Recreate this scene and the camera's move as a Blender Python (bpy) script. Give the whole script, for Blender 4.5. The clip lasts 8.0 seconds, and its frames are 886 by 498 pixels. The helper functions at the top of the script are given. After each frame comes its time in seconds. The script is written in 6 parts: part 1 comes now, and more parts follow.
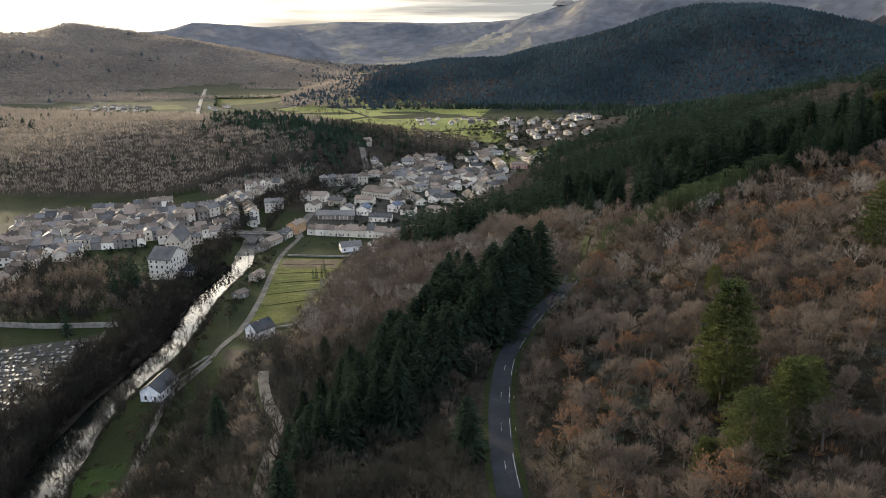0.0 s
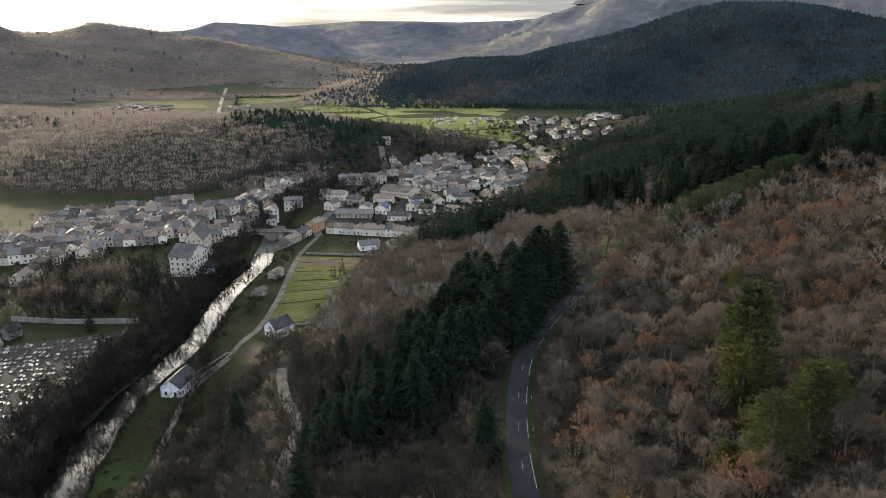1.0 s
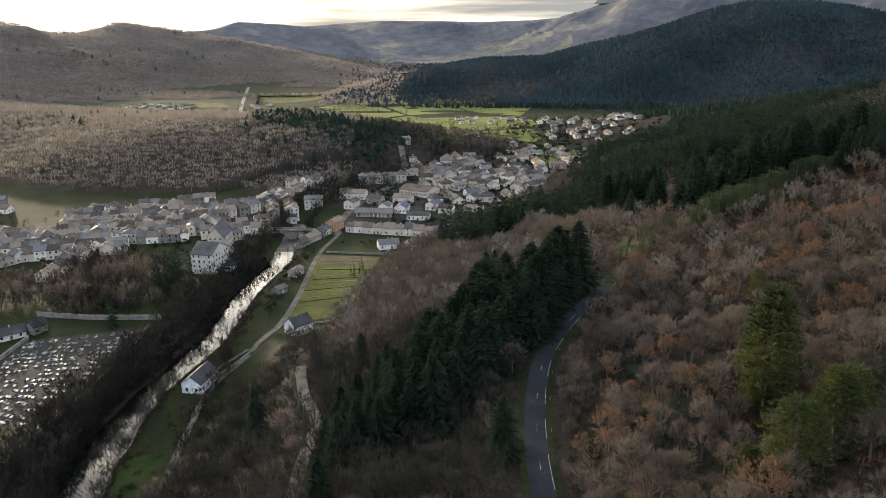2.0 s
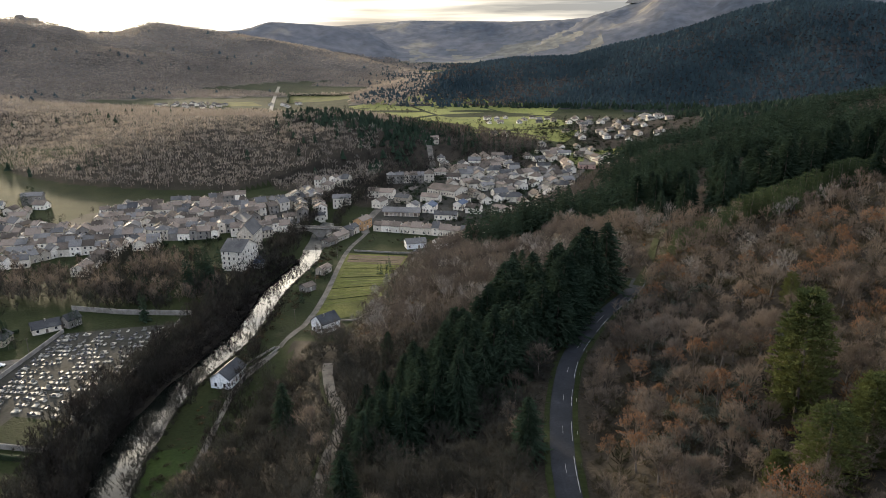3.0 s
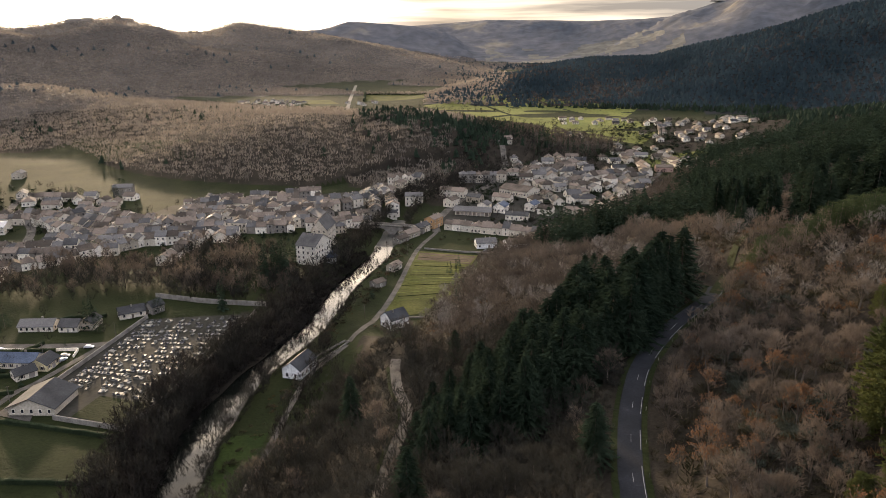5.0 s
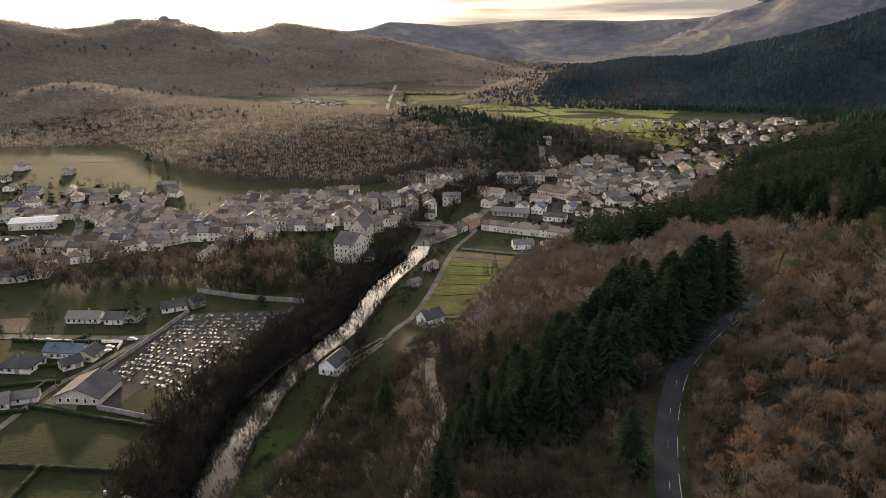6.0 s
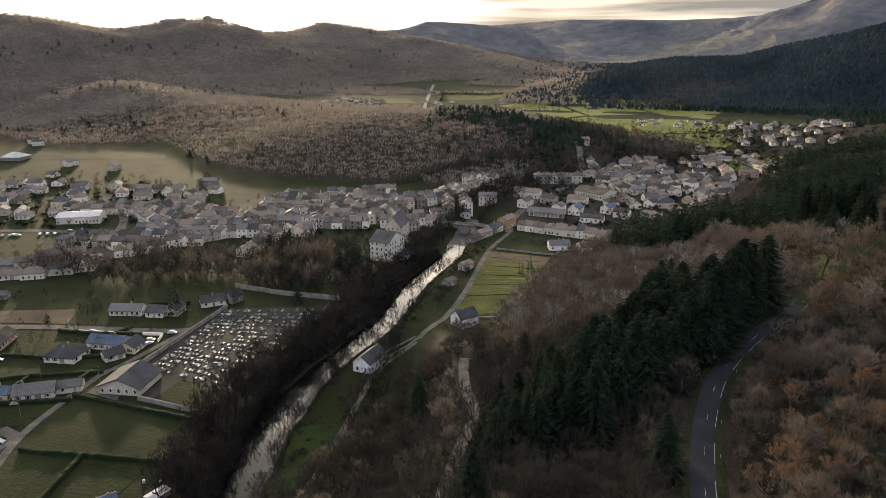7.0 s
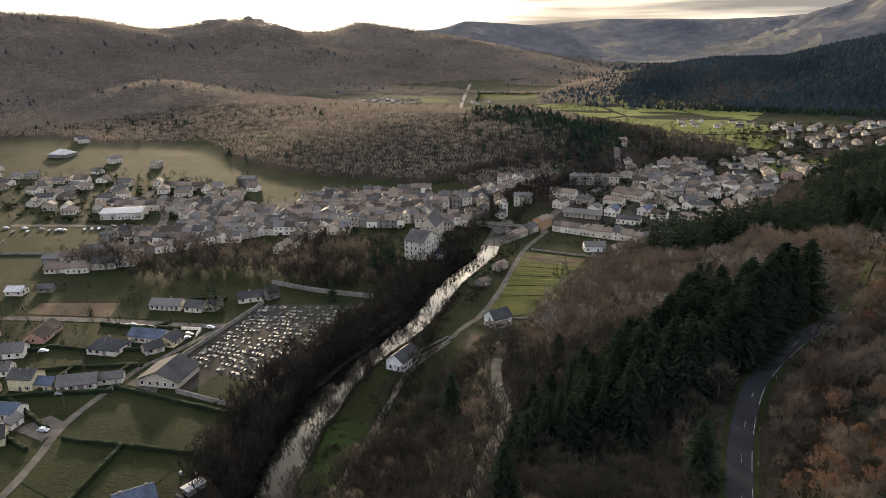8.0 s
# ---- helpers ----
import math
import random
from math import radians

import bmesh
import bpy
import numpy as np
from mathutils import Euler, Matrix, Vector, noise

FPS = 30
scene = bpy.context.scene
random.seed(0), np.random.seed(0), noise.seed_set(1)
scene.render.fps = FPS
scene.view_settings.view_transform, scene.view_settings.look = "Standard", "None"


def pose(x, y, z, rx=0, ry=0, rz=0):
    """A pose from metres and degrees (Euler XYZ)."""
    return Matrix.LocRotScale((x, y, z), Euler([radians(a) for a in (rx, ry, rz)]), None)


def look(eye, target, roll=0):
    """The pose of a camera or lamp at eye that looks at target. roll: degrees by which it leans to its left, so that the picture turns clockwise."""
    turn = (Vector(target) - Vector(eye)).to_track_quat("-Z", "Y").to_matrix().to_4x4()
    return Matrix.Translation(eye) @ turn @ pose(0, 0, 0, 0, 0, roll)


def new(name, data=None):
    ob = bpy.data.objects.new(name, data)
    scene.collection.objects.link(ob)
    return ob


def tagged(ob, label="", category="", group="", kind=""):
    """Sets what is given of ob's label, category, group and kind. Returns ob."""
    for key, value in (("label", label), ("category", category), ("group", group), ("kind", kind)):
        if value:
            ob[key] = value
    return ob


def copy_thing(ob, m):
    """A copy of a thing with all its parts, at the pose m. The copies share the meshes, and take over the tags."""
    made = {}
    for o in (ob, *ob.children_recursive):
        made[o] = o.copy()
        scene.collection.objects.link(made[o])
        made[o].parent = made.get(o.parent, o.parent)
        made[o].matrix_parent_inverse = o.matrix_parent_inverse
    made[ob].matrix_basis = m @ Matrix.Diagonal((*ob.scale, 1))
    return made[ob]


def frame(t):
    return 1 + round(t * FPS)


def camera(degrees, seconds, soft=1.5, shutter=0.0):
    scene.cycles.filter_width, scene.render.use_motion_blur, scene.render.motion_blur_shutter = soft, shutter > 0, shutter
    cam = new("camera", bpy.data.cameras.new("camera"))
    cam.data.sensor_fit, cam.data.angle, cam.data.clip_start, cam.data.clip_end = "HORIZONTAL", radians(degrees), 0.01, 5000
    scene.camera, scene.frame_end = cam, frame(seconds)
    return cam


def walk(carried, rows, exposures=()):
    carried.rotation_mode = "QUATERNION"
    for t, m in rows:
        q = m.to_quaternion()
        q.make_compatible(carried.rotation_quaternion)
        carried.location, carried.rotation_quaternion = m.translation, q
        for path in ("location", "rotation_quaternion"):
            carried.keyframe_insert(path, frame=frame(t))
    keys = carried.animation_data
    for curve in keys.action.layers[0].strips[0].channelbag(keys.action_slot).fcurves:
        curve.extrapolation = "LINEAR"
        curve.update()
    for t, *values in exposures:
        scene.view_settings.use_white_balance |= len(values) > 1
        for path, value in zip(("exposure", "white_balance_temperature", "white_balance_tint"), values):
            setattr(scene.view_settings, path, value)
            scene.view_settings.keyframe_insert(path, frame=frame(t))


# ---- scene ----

# ---------------------------------------------------------------- camera
EYE = 130.0
cam = camera(64.9, 8.0, soft=0.55)
# seconds, pan, downward tilt, lean
TURNS = [(0.0, 0.0, 16.48, -0.41), (0.5, 0.74, 16.49, -0.42), (1.0, 1.54, 16.53, -0.45), (1.5, 2.3, 16.54, -0.45), (3.0, 5.48, 16.55, -0.47), (3.5, 6.94, 16.55, -0.44), (4.0, 8.46, 16.55, -0.44),
         (5.5, 13.03, 16.52, -0.43), (6.0, 14.62, 16.5, -0.41), (6.5, 16.09, 16.5, -0.38), (7.0, 17.64, 16.52, -0.37), (7.5, 19.14, 16.53, -0.4), (8.0, 20.58, 16.52, -0.45)]
walk(cam, [(t, pose(-0.43 * (1 - (1 - t / 8) ** 2), 0.01 * t, EYE - 0.03 * t, 90 - tilt, 0, yaw) @ pose(0, 0, 0, 0, 0, lean)) for t, yaw, tilt, lean in TURNS],
     exposures=[(0.0, 0.62, 6500, 11), (3.0, 0.56, 6600, 11), (4.2, 0.54, 6900, 14), (5.5, 0.4, 7500, 19), (6.2, 0.3, 7400, 18), (7.0, 0.24, 7000, 15), (8.0, 0.26, 7000, 15)])

# ---------------------------------------------------------------- world and sun
SUN_AZ, SUN_EL = -37.5, 9.0          # degrees from +y (to the right), and above the horizon
world = bpy.data.worlds.new("world")
scene.world = world
world.use_nodes = True
wn, wl = world.node_tree.nodes, world.node_tree.links
wn.clear()
sky = wn.new("ShaderNodeTexSky")
sky.sky_type = "NISHITA"
sky.sun_disc = False
sky.sun_elevation, sky.sun_rotation = radians(SUN_EL), radians(SUN_AZ)
sky.air_density, sky.dust_density, sky.ozone_density = 1.0, 1.0, 2.0
coord = wn.new("ShaderNodeTexCoord")
stretch = wn.new("ShaderNodeMapping")
stretch.inputs["Scale"].default_value = (1.3, 1.3, 24.0)
wl.new(coord.outputs["Generated"], stretch.inputs["Vector"])
cloud = wn.new("ShaderNodeTexNoise")
cloud.inputs["Scale"].default_value, cloud.inputs["Detail"].default_value = 2.4, 6.0
wl.new(stretch.outputs["Vector"], cloud.inputs["Vector"])
ramp = wn.new("ShaderNodeValToRGB")
ramp.color_ramp.elements[0].position, ramp.color_ramp.elements[0].color = 0.46, (0.3, 0.32, 0.36, 1)
ramp.color_ramp.elements[1].position, ramp.color_ramp.elements[1].color = 0.67, (1.15, 1.12, 1.06, 1)
wl.new(cloud.outputs["Fac"], ramp.inputs["Fac"])
# thin cloud is far brighter round the hidden sun
SUN_TO = (math.sin(radians(SUN_AZ)) * math.cos(radians(SUN_EL)), math.cos(radians(SUN_AZ)) * math.cos(radians(SUN_EL)), math.sin(radians(SUN_EL)))
toward = wn.new("ShaderNodeVectorMath")
toward.operation = "DOT_PRODUCT"
toward.inputs[1].default_value = SUN_TO
wl.new(coord.outputs["Generated"], toward.inputs[0])
halo = wn.new("ShaderNodeMapRange")
halo.interpolation_type = "SMOOTHERSTEP"
halo.inputs["From Min"].default_value, halo.inputs["From Max"].default_value = 0.88, 0.995
halo.inputs["To Min"].default_value, halo.inputs["To Max"].default_value = 12.5, 95.0
wl.new(toward.outputs["Value"], halo.inputs["Value"])
warm = wn.new("ShaderNodeMix")
warm.data_type, warm.blend_type = "RGBA", "MULTIPLY"
near_sun = wn.new("ShaderNodeMapRange")
near_sun.inputs["From Min"].default_value, near_sun.inputs["From Max"].default_value = 0.3, 0.95
wl.new(toward.outputs["Value"], near_sun.inputs["Value"])
wl.new(near_sun.outputs["Result"], warm.inputs["Factor"])
wl.new(ramp.outputs["Color"], warm.inputs[6])
warm.inputs[7].default_value = (1.0, 0.93, 0.8, 1)
lit = wn.new("ShaderNodeVectorMath")
lit.operation = "SCALE"
wl.new(warm.outputs[2], lit.inputs[0])
# overcast: brighter overhead than along the horizon
height = wn.new("ShaderNodeSeparateXYZ")
wl.new(coord.outputs["Generated"], height.inputs[0])
overhead = wn.new("ShaderNodeMapRange")
overhead.inputs["From Min"].default_value, overhead.inputs["From Max"].default_value = 0.0, 0.7
overhead.inputs["To Min"].default_value, overhead.inputs["To Max"].default_value = 0.62, 1.9
wl.new(height.outputs["Z"], overhead.inputs["Value"])
level = wn.new("ShaderNodeMath")
level.operation = "MULTIPLY"
wl.new(halo.outputs["Result"], level.inputs[0])
wl.new(overhead.outputs["Result"], level.inputs[1])
wl.new(level.outputs[0], lit.inputs["Scale"])
# the cloud away from the sun is bluer
cool = wn.new("ShaderNodeMix")
cool.data_type, cool.blend_type = "RGBA", "MULTIPLY"
away = wn.new("ShaderNodeMapRange")
away.inputs["From Min"].default_value, away.inputs["From Max"].default_value = 0.75, -0.2
wl.new(toward.outputs["Value"], away.inputs["Value"])
wl.new(away.outputs["Result"], cool.inputs["Factor"])
wl.new(lit.outputs["Vector"], cool.inputs[6])
cool.inputs[7].default_value = (0.82, 0.97, 1.25, 1)
both = wn.new("ShaderNodeMix")
both.data_type, both.blend_type = "RGBA", "MIX"
both.inputs["Factor"].default_value = 0.9
wl.new(sky.outputs["Color"], both.inputs[6])
wl.new(cool.outputs[2], both.inputs[7])
back = wn.new("ShaderNodeBackground")
back.inputs["Strength"].default_value = 0.105
wl.new(both.outputs[2], back.inputs["Color"])
wl.new(back.outputs["Background"], wn.new("ShaderNodeOutputWorld").inputs["Surface"])

sun = new("sun", bpy.data.lights.new("sun", "SUN"))
sun.data.energy, sun.data.angle, sun.data.color = 5.0, radians(2.5), (1.0, 0.83, 0.58)
sa, se = radians(SUN_AZ), radians(SUN_EL)
sun_dir = Vector((math.sin(sa) * math.cos(se), math.cos(sa) * math.cos(se), math.sin(se)))
sun.matrix_world = look(sun_dir * 900 + Vector((0, 0, 100)), (0, 0, 100))

# ---------------------------------------------------------------- materials
def material(name, low, high, scale=0.3, rough=0.9, fine=None, bump=0.0, by="place", spec=0.06, metal=0.0, third=None, detail=4.0, thin=0.0, third_at=0.82):
    """A surface that varies between colours over the place (metres), from thing to thing or from piece to piece, with fine grain."""
    m = bpy.data.materials.new(name)
    m.use_nodes = True
    nt = m.node_tree
    n, l = nt.nodes, nt.links
    bsdf = n["Principled BSDF"]
    geo = n.new("ShaderNodeNewGeometry")
    tex = n.new("ShaderNodeTexNoise")
    tex.inputs["Scale"].default_value, tex.inputs["Detail"].default_value = scale, detail
    l.new(geo.outputs["Position"], tex.inputs["Vector"])
    value = tex.outputs["Fac"]
    if by in ("thing", "piece"):
        src = n.new("ShaderNodeObjectInfo").outputs["Random"] if by == "thing" else geo.outputs["Random Per Island"]
        mixv = n.new("ShaderNodeMath")
        mixv.operation = "MULTIPLY_ADD"
        l.new(src, mixv.inputs[0])
        mixv.inputs[1].default_value = 0.55
        half = n.new("ShaderNodeMath")
        half.operation = "MULTIPLY_ADD"
        l.new(value, half.inputs[0])
        half.inputs[1].default_value, half.inputs[2].default_value = 0.7, -0.12
        l.new(half.outputs[0], mixv.inputs[2])
        value = mixv.outputs[0]
    cr = n.new("ShaderNodeValToRGB")
    e = cr.color_ramp.elements
    e[0].position, e[0].color = 0.3, (*low, 1)
    e[1].position, e[1].color = 0.7 if third_at > 0.75 else 0.58, (*high, 1)
    if third:
        x = e.new(third_at)
        x.color = (*third, 1)
    l.new(value, cr.inputs["Fac"])
    col = cr.outputs["Color"]
    grain = n.new("ShaderNodeTexNoise")
    grain.inputs["Scale"].default_value, grain.inputs["Detail"].default_value = fine or scale * 12, 3.0
    l.new(geo.outputs["Position"], grain.inputs["Vector"])
    gr = n.new("ShaderNodeMapRange")
    gr.inputs["From Min"].default_value, gr.inputs["From Max"].default_value = 0.25, 0.75
    gr.inputs["To Min"].default_value, gr.inputs["To Max"].default_value = 0.72, 1.25
    l.new(grain.outputs["Fac"], gr.inputs["Value"])
    mul = n.new("ShaderNodeMix")
    mul.data_type, mul.blend_type = "RGBA", "MULTIPLY"
    mul.inputs["Factor"].default_value = 1.0
    l.new(col, mul.inputs[6])
    l.new(gr.outputs["Result"], mul.inputs[7])
    l.new(mul.outputs[2], bsdf.inputs["Base Color"])
    bsdf.inputs["Roughness"].default_value = rough
    bsdf.inputs["Metallic"].default_value = metal
    bsdf.inputs["Specular IOR Level"].default_value = spec
    if thin:
        tr = n.new("ShaderNodeBsdfTranslucent")
        l.new(mul.outputs[2], tr.inputs["Color"])
        mixs = n.new("ShaderNodeMixShader")
        mixs.inputs["Fac"].default_value = thin
        l.new(bsdf.outputs[0], mixs.inputs[1])
        l.new(tr.outputs[0], mixs.inputs[2])
        l.new(mixs.outputs[0], n["Material Output"].inputs["Surface"])
    if bump:
        b = n.new("ShaderNodeBump")
        b.inputs["Strength"].default_value, b.inputs["Distance"].default_value = 0.7, bump
        l.new(grain.outputs["Fac"], b.inputs["Height"])
        l.new(b.outputs["Normal"], bsdf.inputs["Normal"])
    return m


M = {
    "litter": material("leaf_litter", (0.012, 0.0105, 0.0078), (0.032, 0.026, 0.019), 0.06, fine=1.3, bump=0.5, third=(0.052, 0.034, 0.018)),
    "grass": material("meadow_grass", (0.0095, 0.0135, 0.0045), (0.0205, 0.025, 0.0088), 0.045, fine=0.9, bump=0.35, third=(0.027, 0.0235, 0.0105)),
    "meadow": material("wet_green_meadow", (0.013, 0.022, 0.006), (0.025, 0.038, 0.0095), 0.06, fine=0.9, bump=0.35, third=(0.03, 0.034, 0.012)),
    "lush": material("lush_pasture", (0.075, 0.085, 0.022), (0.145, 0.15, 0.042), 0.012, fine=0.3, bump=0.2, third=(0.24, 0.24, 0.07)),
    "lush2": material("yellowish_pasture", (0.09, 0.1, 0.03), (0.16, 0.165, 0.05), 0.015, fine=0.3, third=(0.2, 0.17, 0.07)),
    "crop": material("winter_crop", (0.034, 0.04, 0.01), (0.074, 0.074, 0.019), 0.05, fine=0.8, bump=0.3),
    "yard": material("trodden_yard", (0.019, 0.019, 0.015), (0.042, 0.039, 0.032), 0.06, fine=0.8, third=(0.027, 0.031, 0.014)),
    "soil": material("bare_soil", (0.05, 0.036, 0.024), (0.09, 0.068, 0.044), 0.1, fine=1.5, bump=0.3),
    "asphalt": material("worn_asphalt", (0.008, 0.009, 0.011), (0.019, 0.0205, 0.024), 0.15, rough=0.7, fine=2.5, spec=0.08, third=(0.032, 0.034, 0.037), third_at=0.78),
    "gravel": material("gravel_track", (0.05, 0.045, 0.038), (0.125, 0.112, 0.094), 0.2, fine=3.0, bump=0.1),
    "paint": material("road_paint", (0.08, 0.08, 0.08), (0.34, 0.34, 0.32), 0.6),
    "bark": material("grey_bark", (0.06, 0.05, 0.04), (0.15, 0.13, 0.11), 0.15),
    "twig": material("bare_twigs", (0.062, 0.05, 0.04), (0.17, 0.135, 0.104), 0.06, fine=0.3, third=(0.19, 0.12, 0.074), thin=0.3),
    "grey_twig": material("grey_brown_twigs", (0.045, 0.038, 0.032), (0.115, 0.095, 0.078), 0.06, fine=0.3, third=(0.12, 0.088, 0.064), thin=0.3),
    # deep shade of the valley trees put into their twig colour
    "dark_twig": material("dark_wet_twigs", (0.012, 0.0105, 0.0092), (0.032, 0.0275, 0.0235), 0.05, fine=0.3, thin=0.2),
    # mossy twigs, with the shade below the road also put into the colour
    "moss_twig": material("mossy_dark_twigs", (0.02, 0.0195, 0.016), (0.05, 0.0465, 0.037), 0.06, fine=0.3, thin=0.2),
    "pale": material("pale_twigs", (0.13, 0.115, 0.095), (0.25, 0.22, 0.185), 0.08, fine=0.4),
    "rust": material("withered_oak_leaves", (0.12, 0.064, 0.034), (0.23, 0.118, 0.06), 0.05, fine=0.5, thin=0.3),
    "needle": material("conifer_needles", (0.0115, 0.021, 0.013), (0.037, 0.056, 0.034), 0.05, fine=0.5, by="place", thin=0.3),
    # low sunlight put into these brighter yellow-green needles
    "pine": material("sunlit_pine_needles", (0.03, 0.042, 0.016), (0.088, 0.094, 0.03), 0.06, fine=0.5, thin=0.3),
    "scrub": material("evergreen_scrub", (0.019, 0.02, 0.0115), (0.058, 0.048, 0.03), 0.08, fine=0.5, third=(0.14, 0.074, 0.035), thin=0.3, third_at=0.68),
    # distance haze put into the colours: bare woods paler, conifers bluer
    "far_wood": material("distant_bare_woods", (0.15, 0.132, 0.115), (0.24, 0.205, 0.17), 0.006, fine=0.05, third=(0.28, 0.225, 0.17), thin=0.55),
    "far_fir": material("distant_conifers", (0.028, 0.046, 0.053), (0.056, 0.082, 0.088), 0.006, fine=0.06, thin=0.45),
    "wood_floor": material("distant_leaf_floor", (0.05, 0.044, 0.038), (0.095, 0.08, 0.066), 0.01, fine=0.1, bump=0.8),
    "far_field": material("pale_far_fields", (0.085, 0.082, 0.07), (0.16, 0.145, 0.115), 0.01, fine=0.03, third=(0.12, 0.125, 0.075)),
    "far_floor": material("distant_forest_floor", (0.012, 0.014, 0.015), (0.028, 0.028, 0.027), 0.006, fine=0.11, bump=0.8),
    "young": material("young_pine_needles", (0.024, 0.038, 0.018), (0.066, 0.084, 0.037), 0.08, fine=0.5, thin=0.3),
    "sage": material("grey_green_scrub", (0.035, 0.042, 0.032), (0.1, 0.11, 0.085), 0.2, fine=0.6, third=(0.12, 0.115, 0.07), thin=0.3),
    # shade and dark tree reflections put into a dull, rough water colour
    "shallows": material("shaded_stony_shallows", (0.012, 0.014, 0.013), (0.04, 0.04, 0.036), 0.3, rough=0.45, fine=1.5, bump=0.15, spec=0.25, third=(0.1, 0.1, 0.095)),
    "hedge": material("clipped_hedge", (0.01, 0.0165, 0.008), (0.025, 0.034, 0.016), 0.3, fine=2.0, bump=0.15),
    "stone": material("rubble_stone", (0.14, 0.125, 0.105), (0.28, 0.25, 0.21), 0.3, fine=2.5, bump=0.1),
    # air haze put into the bluish base; tan third colour stands for sunlit patches
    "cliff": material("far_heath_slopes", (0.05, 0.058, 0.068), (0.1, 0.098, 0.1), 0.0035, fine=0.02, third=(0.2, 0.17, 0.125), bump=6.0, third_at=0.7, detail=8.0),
    "render_w": material("white_lime_render", (0.54, 0.48, 0.385), (0.82, 0.74, 0.61), 0.07, fine=1.2, by="thing"),
    "render_b": material("beige_render", (0.36, 0.305, 0.23), (0.64, 0.56, 0.44), 0.07, fine=1.2, by="thing"),
    "white": material("fresh_white_render", (0.7, 0.68, 0.63), (0.86, 0.84, 0.79), 0.07, fine=1.2),
    "cream": material("cream_render", (0.5, 0.42, 0.25), (0.64, 0.55, 0.34), 0.1, fine=1.2, by="thing"),
    "rose": material("rose_render", (0.4, 0.24, 0.18), (0.5, 0.32, 0.25), 0.1, fine=1.2, by="thing"),
    "slate_dark": material("dark_slate", (0.022, 0.024, 0.026), (0.05, 0.052, 0.054), 0.15, rough=0.7, fine=1.6, bump=0.05, spec=0.15),
    "ochre": material("ochre_render", (0.33, 0.2, 0.1), (0.45, 0.28, 0.15), 0.1, fine=1.2),
    "tile": material("weathered_clay_tiles", (0.06, 0.049, 0.039), (0.185, 0.146, 0.115), 0.1, fine=1.6, bump=0.1, by="thing"),
    "slate": material("grey_slate", (0.036, 0.036, 0.036), (0.13, 0.122, 0.113), 0.1, rough=0.75, fine=1.6, bump=0.05, by="thing", spec=0.15),
    "slate_blue": material("blue_slate", (0.045, 0.06, 0.085), (0.08, 0.1, 0.135), 0.2, rough=0.7, fine=1.6, spec=0.15),
    "glass": material("dark_window_glass", (0.012, 0.014, 0.017), (0.035, 0.038, 0.045), 0.5, rough=0.12, spec=0.8),
    "shutter": material("painted_shutters", (0.1, 0.07, 0.05), (0.3, 0.27, 0.24), 0.02, by="thing"),
    "granite": material("pale_granite", (0.06, 0.06, 0.054), (0.27, 0.25, 0.205), 0.15, rough=0.62, fine=2.0, by="thing", spec=0.12),
    "dark_granite": material("dark_granite", (0.05, 0.05, 0.055), (0.12, 0.115, 0.11), 0.2, rough=0.5, fine=2.0, by="thing", spec=0.15),
    "car": material("car_paint", (0.04, 0.045, 0.06), (0.7, 0.7, 0.7), 0.01, rough=0.3, by="thing", spec=0.6),
    "tyre": material("tyre_rubber", (0.015, 0.015, 0.015), (0.03, 0.03, 0.03), 1.0),
    "sheet": material("light_roof_sheet", (0.34, 0.335, 0.315), (0.46, 0.45, 0.43), 0.1, rough=0.5, fine=0.7),
}

water = bpy.data.materials.new("river_water")
water.use_nodes = True
wb = water.node_tree.nodes["Principled BSDF"]
wb.inputs["Base Color"].default_value = (0.004, 0.005, 0.004, 1)
wb.inputs["Roughness"].default_value, wb.inputs["IOR"].default_value = 0.06, 1.33
wgeo = water.node_tree.nodes.new("ShaderNodeNewGeometry")
wtex = water.node_tree.nodes.new("ShaderNodeTexNoise")
wtex.inputs["Scale"].default_value, wtex.inputs["Detail"].default_value = 0.35, 4.0
wbump = water.node_tree.nodes.new("ShaderNodeBump")
wbump.inputs["Strength"].default_value, wbump.inputs["Distance"].default_value = 0.07, 0.1
water.node_tree.links.new(wgeo.outputs["Position"], wtex.inputs["Vector"])
water.node_tree.links.new(wtex.outputs["Fac"], wbump.inputs["Height"])
water.node_tree.links.new(wbump.outputs["Normal"], wb.inputs["Normal"])
M["water"] = water

# ---------------------------------------------------------------- the lie of the land
def polar(az, r, el=None, z=None):
    """A crest point: bearing in degrees from +y, distance, and either its elevation from the eye or its height."""
    a = radians(az)
    return (r * math.sin(a), r * math.cos(a), z if z is not None else EYE + r * math.tan(radians(el)))


def to_line(x, y, pts):
    """Distance from (x, y) to a polyline, the height along it at the nearest place, and the side (+ to the right of its run)."""
    best = np.full(np.shape(x), 1e9)
    height, side = np.zeros(np.shape(x)), np.ones(np.shape(x))
    for a, b in zip(pts[:-1], pts[1:]):
        dx, dy = b[0] - a[0], b[1] - a[1]
        u = np.clip(((x - a[0]) * dx + (y - a[1]) * dy) / (dx * dx + dy * dy), 0, 1)
        ex, ey = x - a[0] - u * dx, y - a[1] - u * dy
        d = np.hypot(ex, ey)
        near = d < best
        best = np.where(near, d, best)
        if len(a) > 2:
            height = np.where(near, a[2] + u * (b[2] - a[2]), height)
        side = np.where(near, np.sign(ex * dy - ey * dx), side)
    return best, height, side


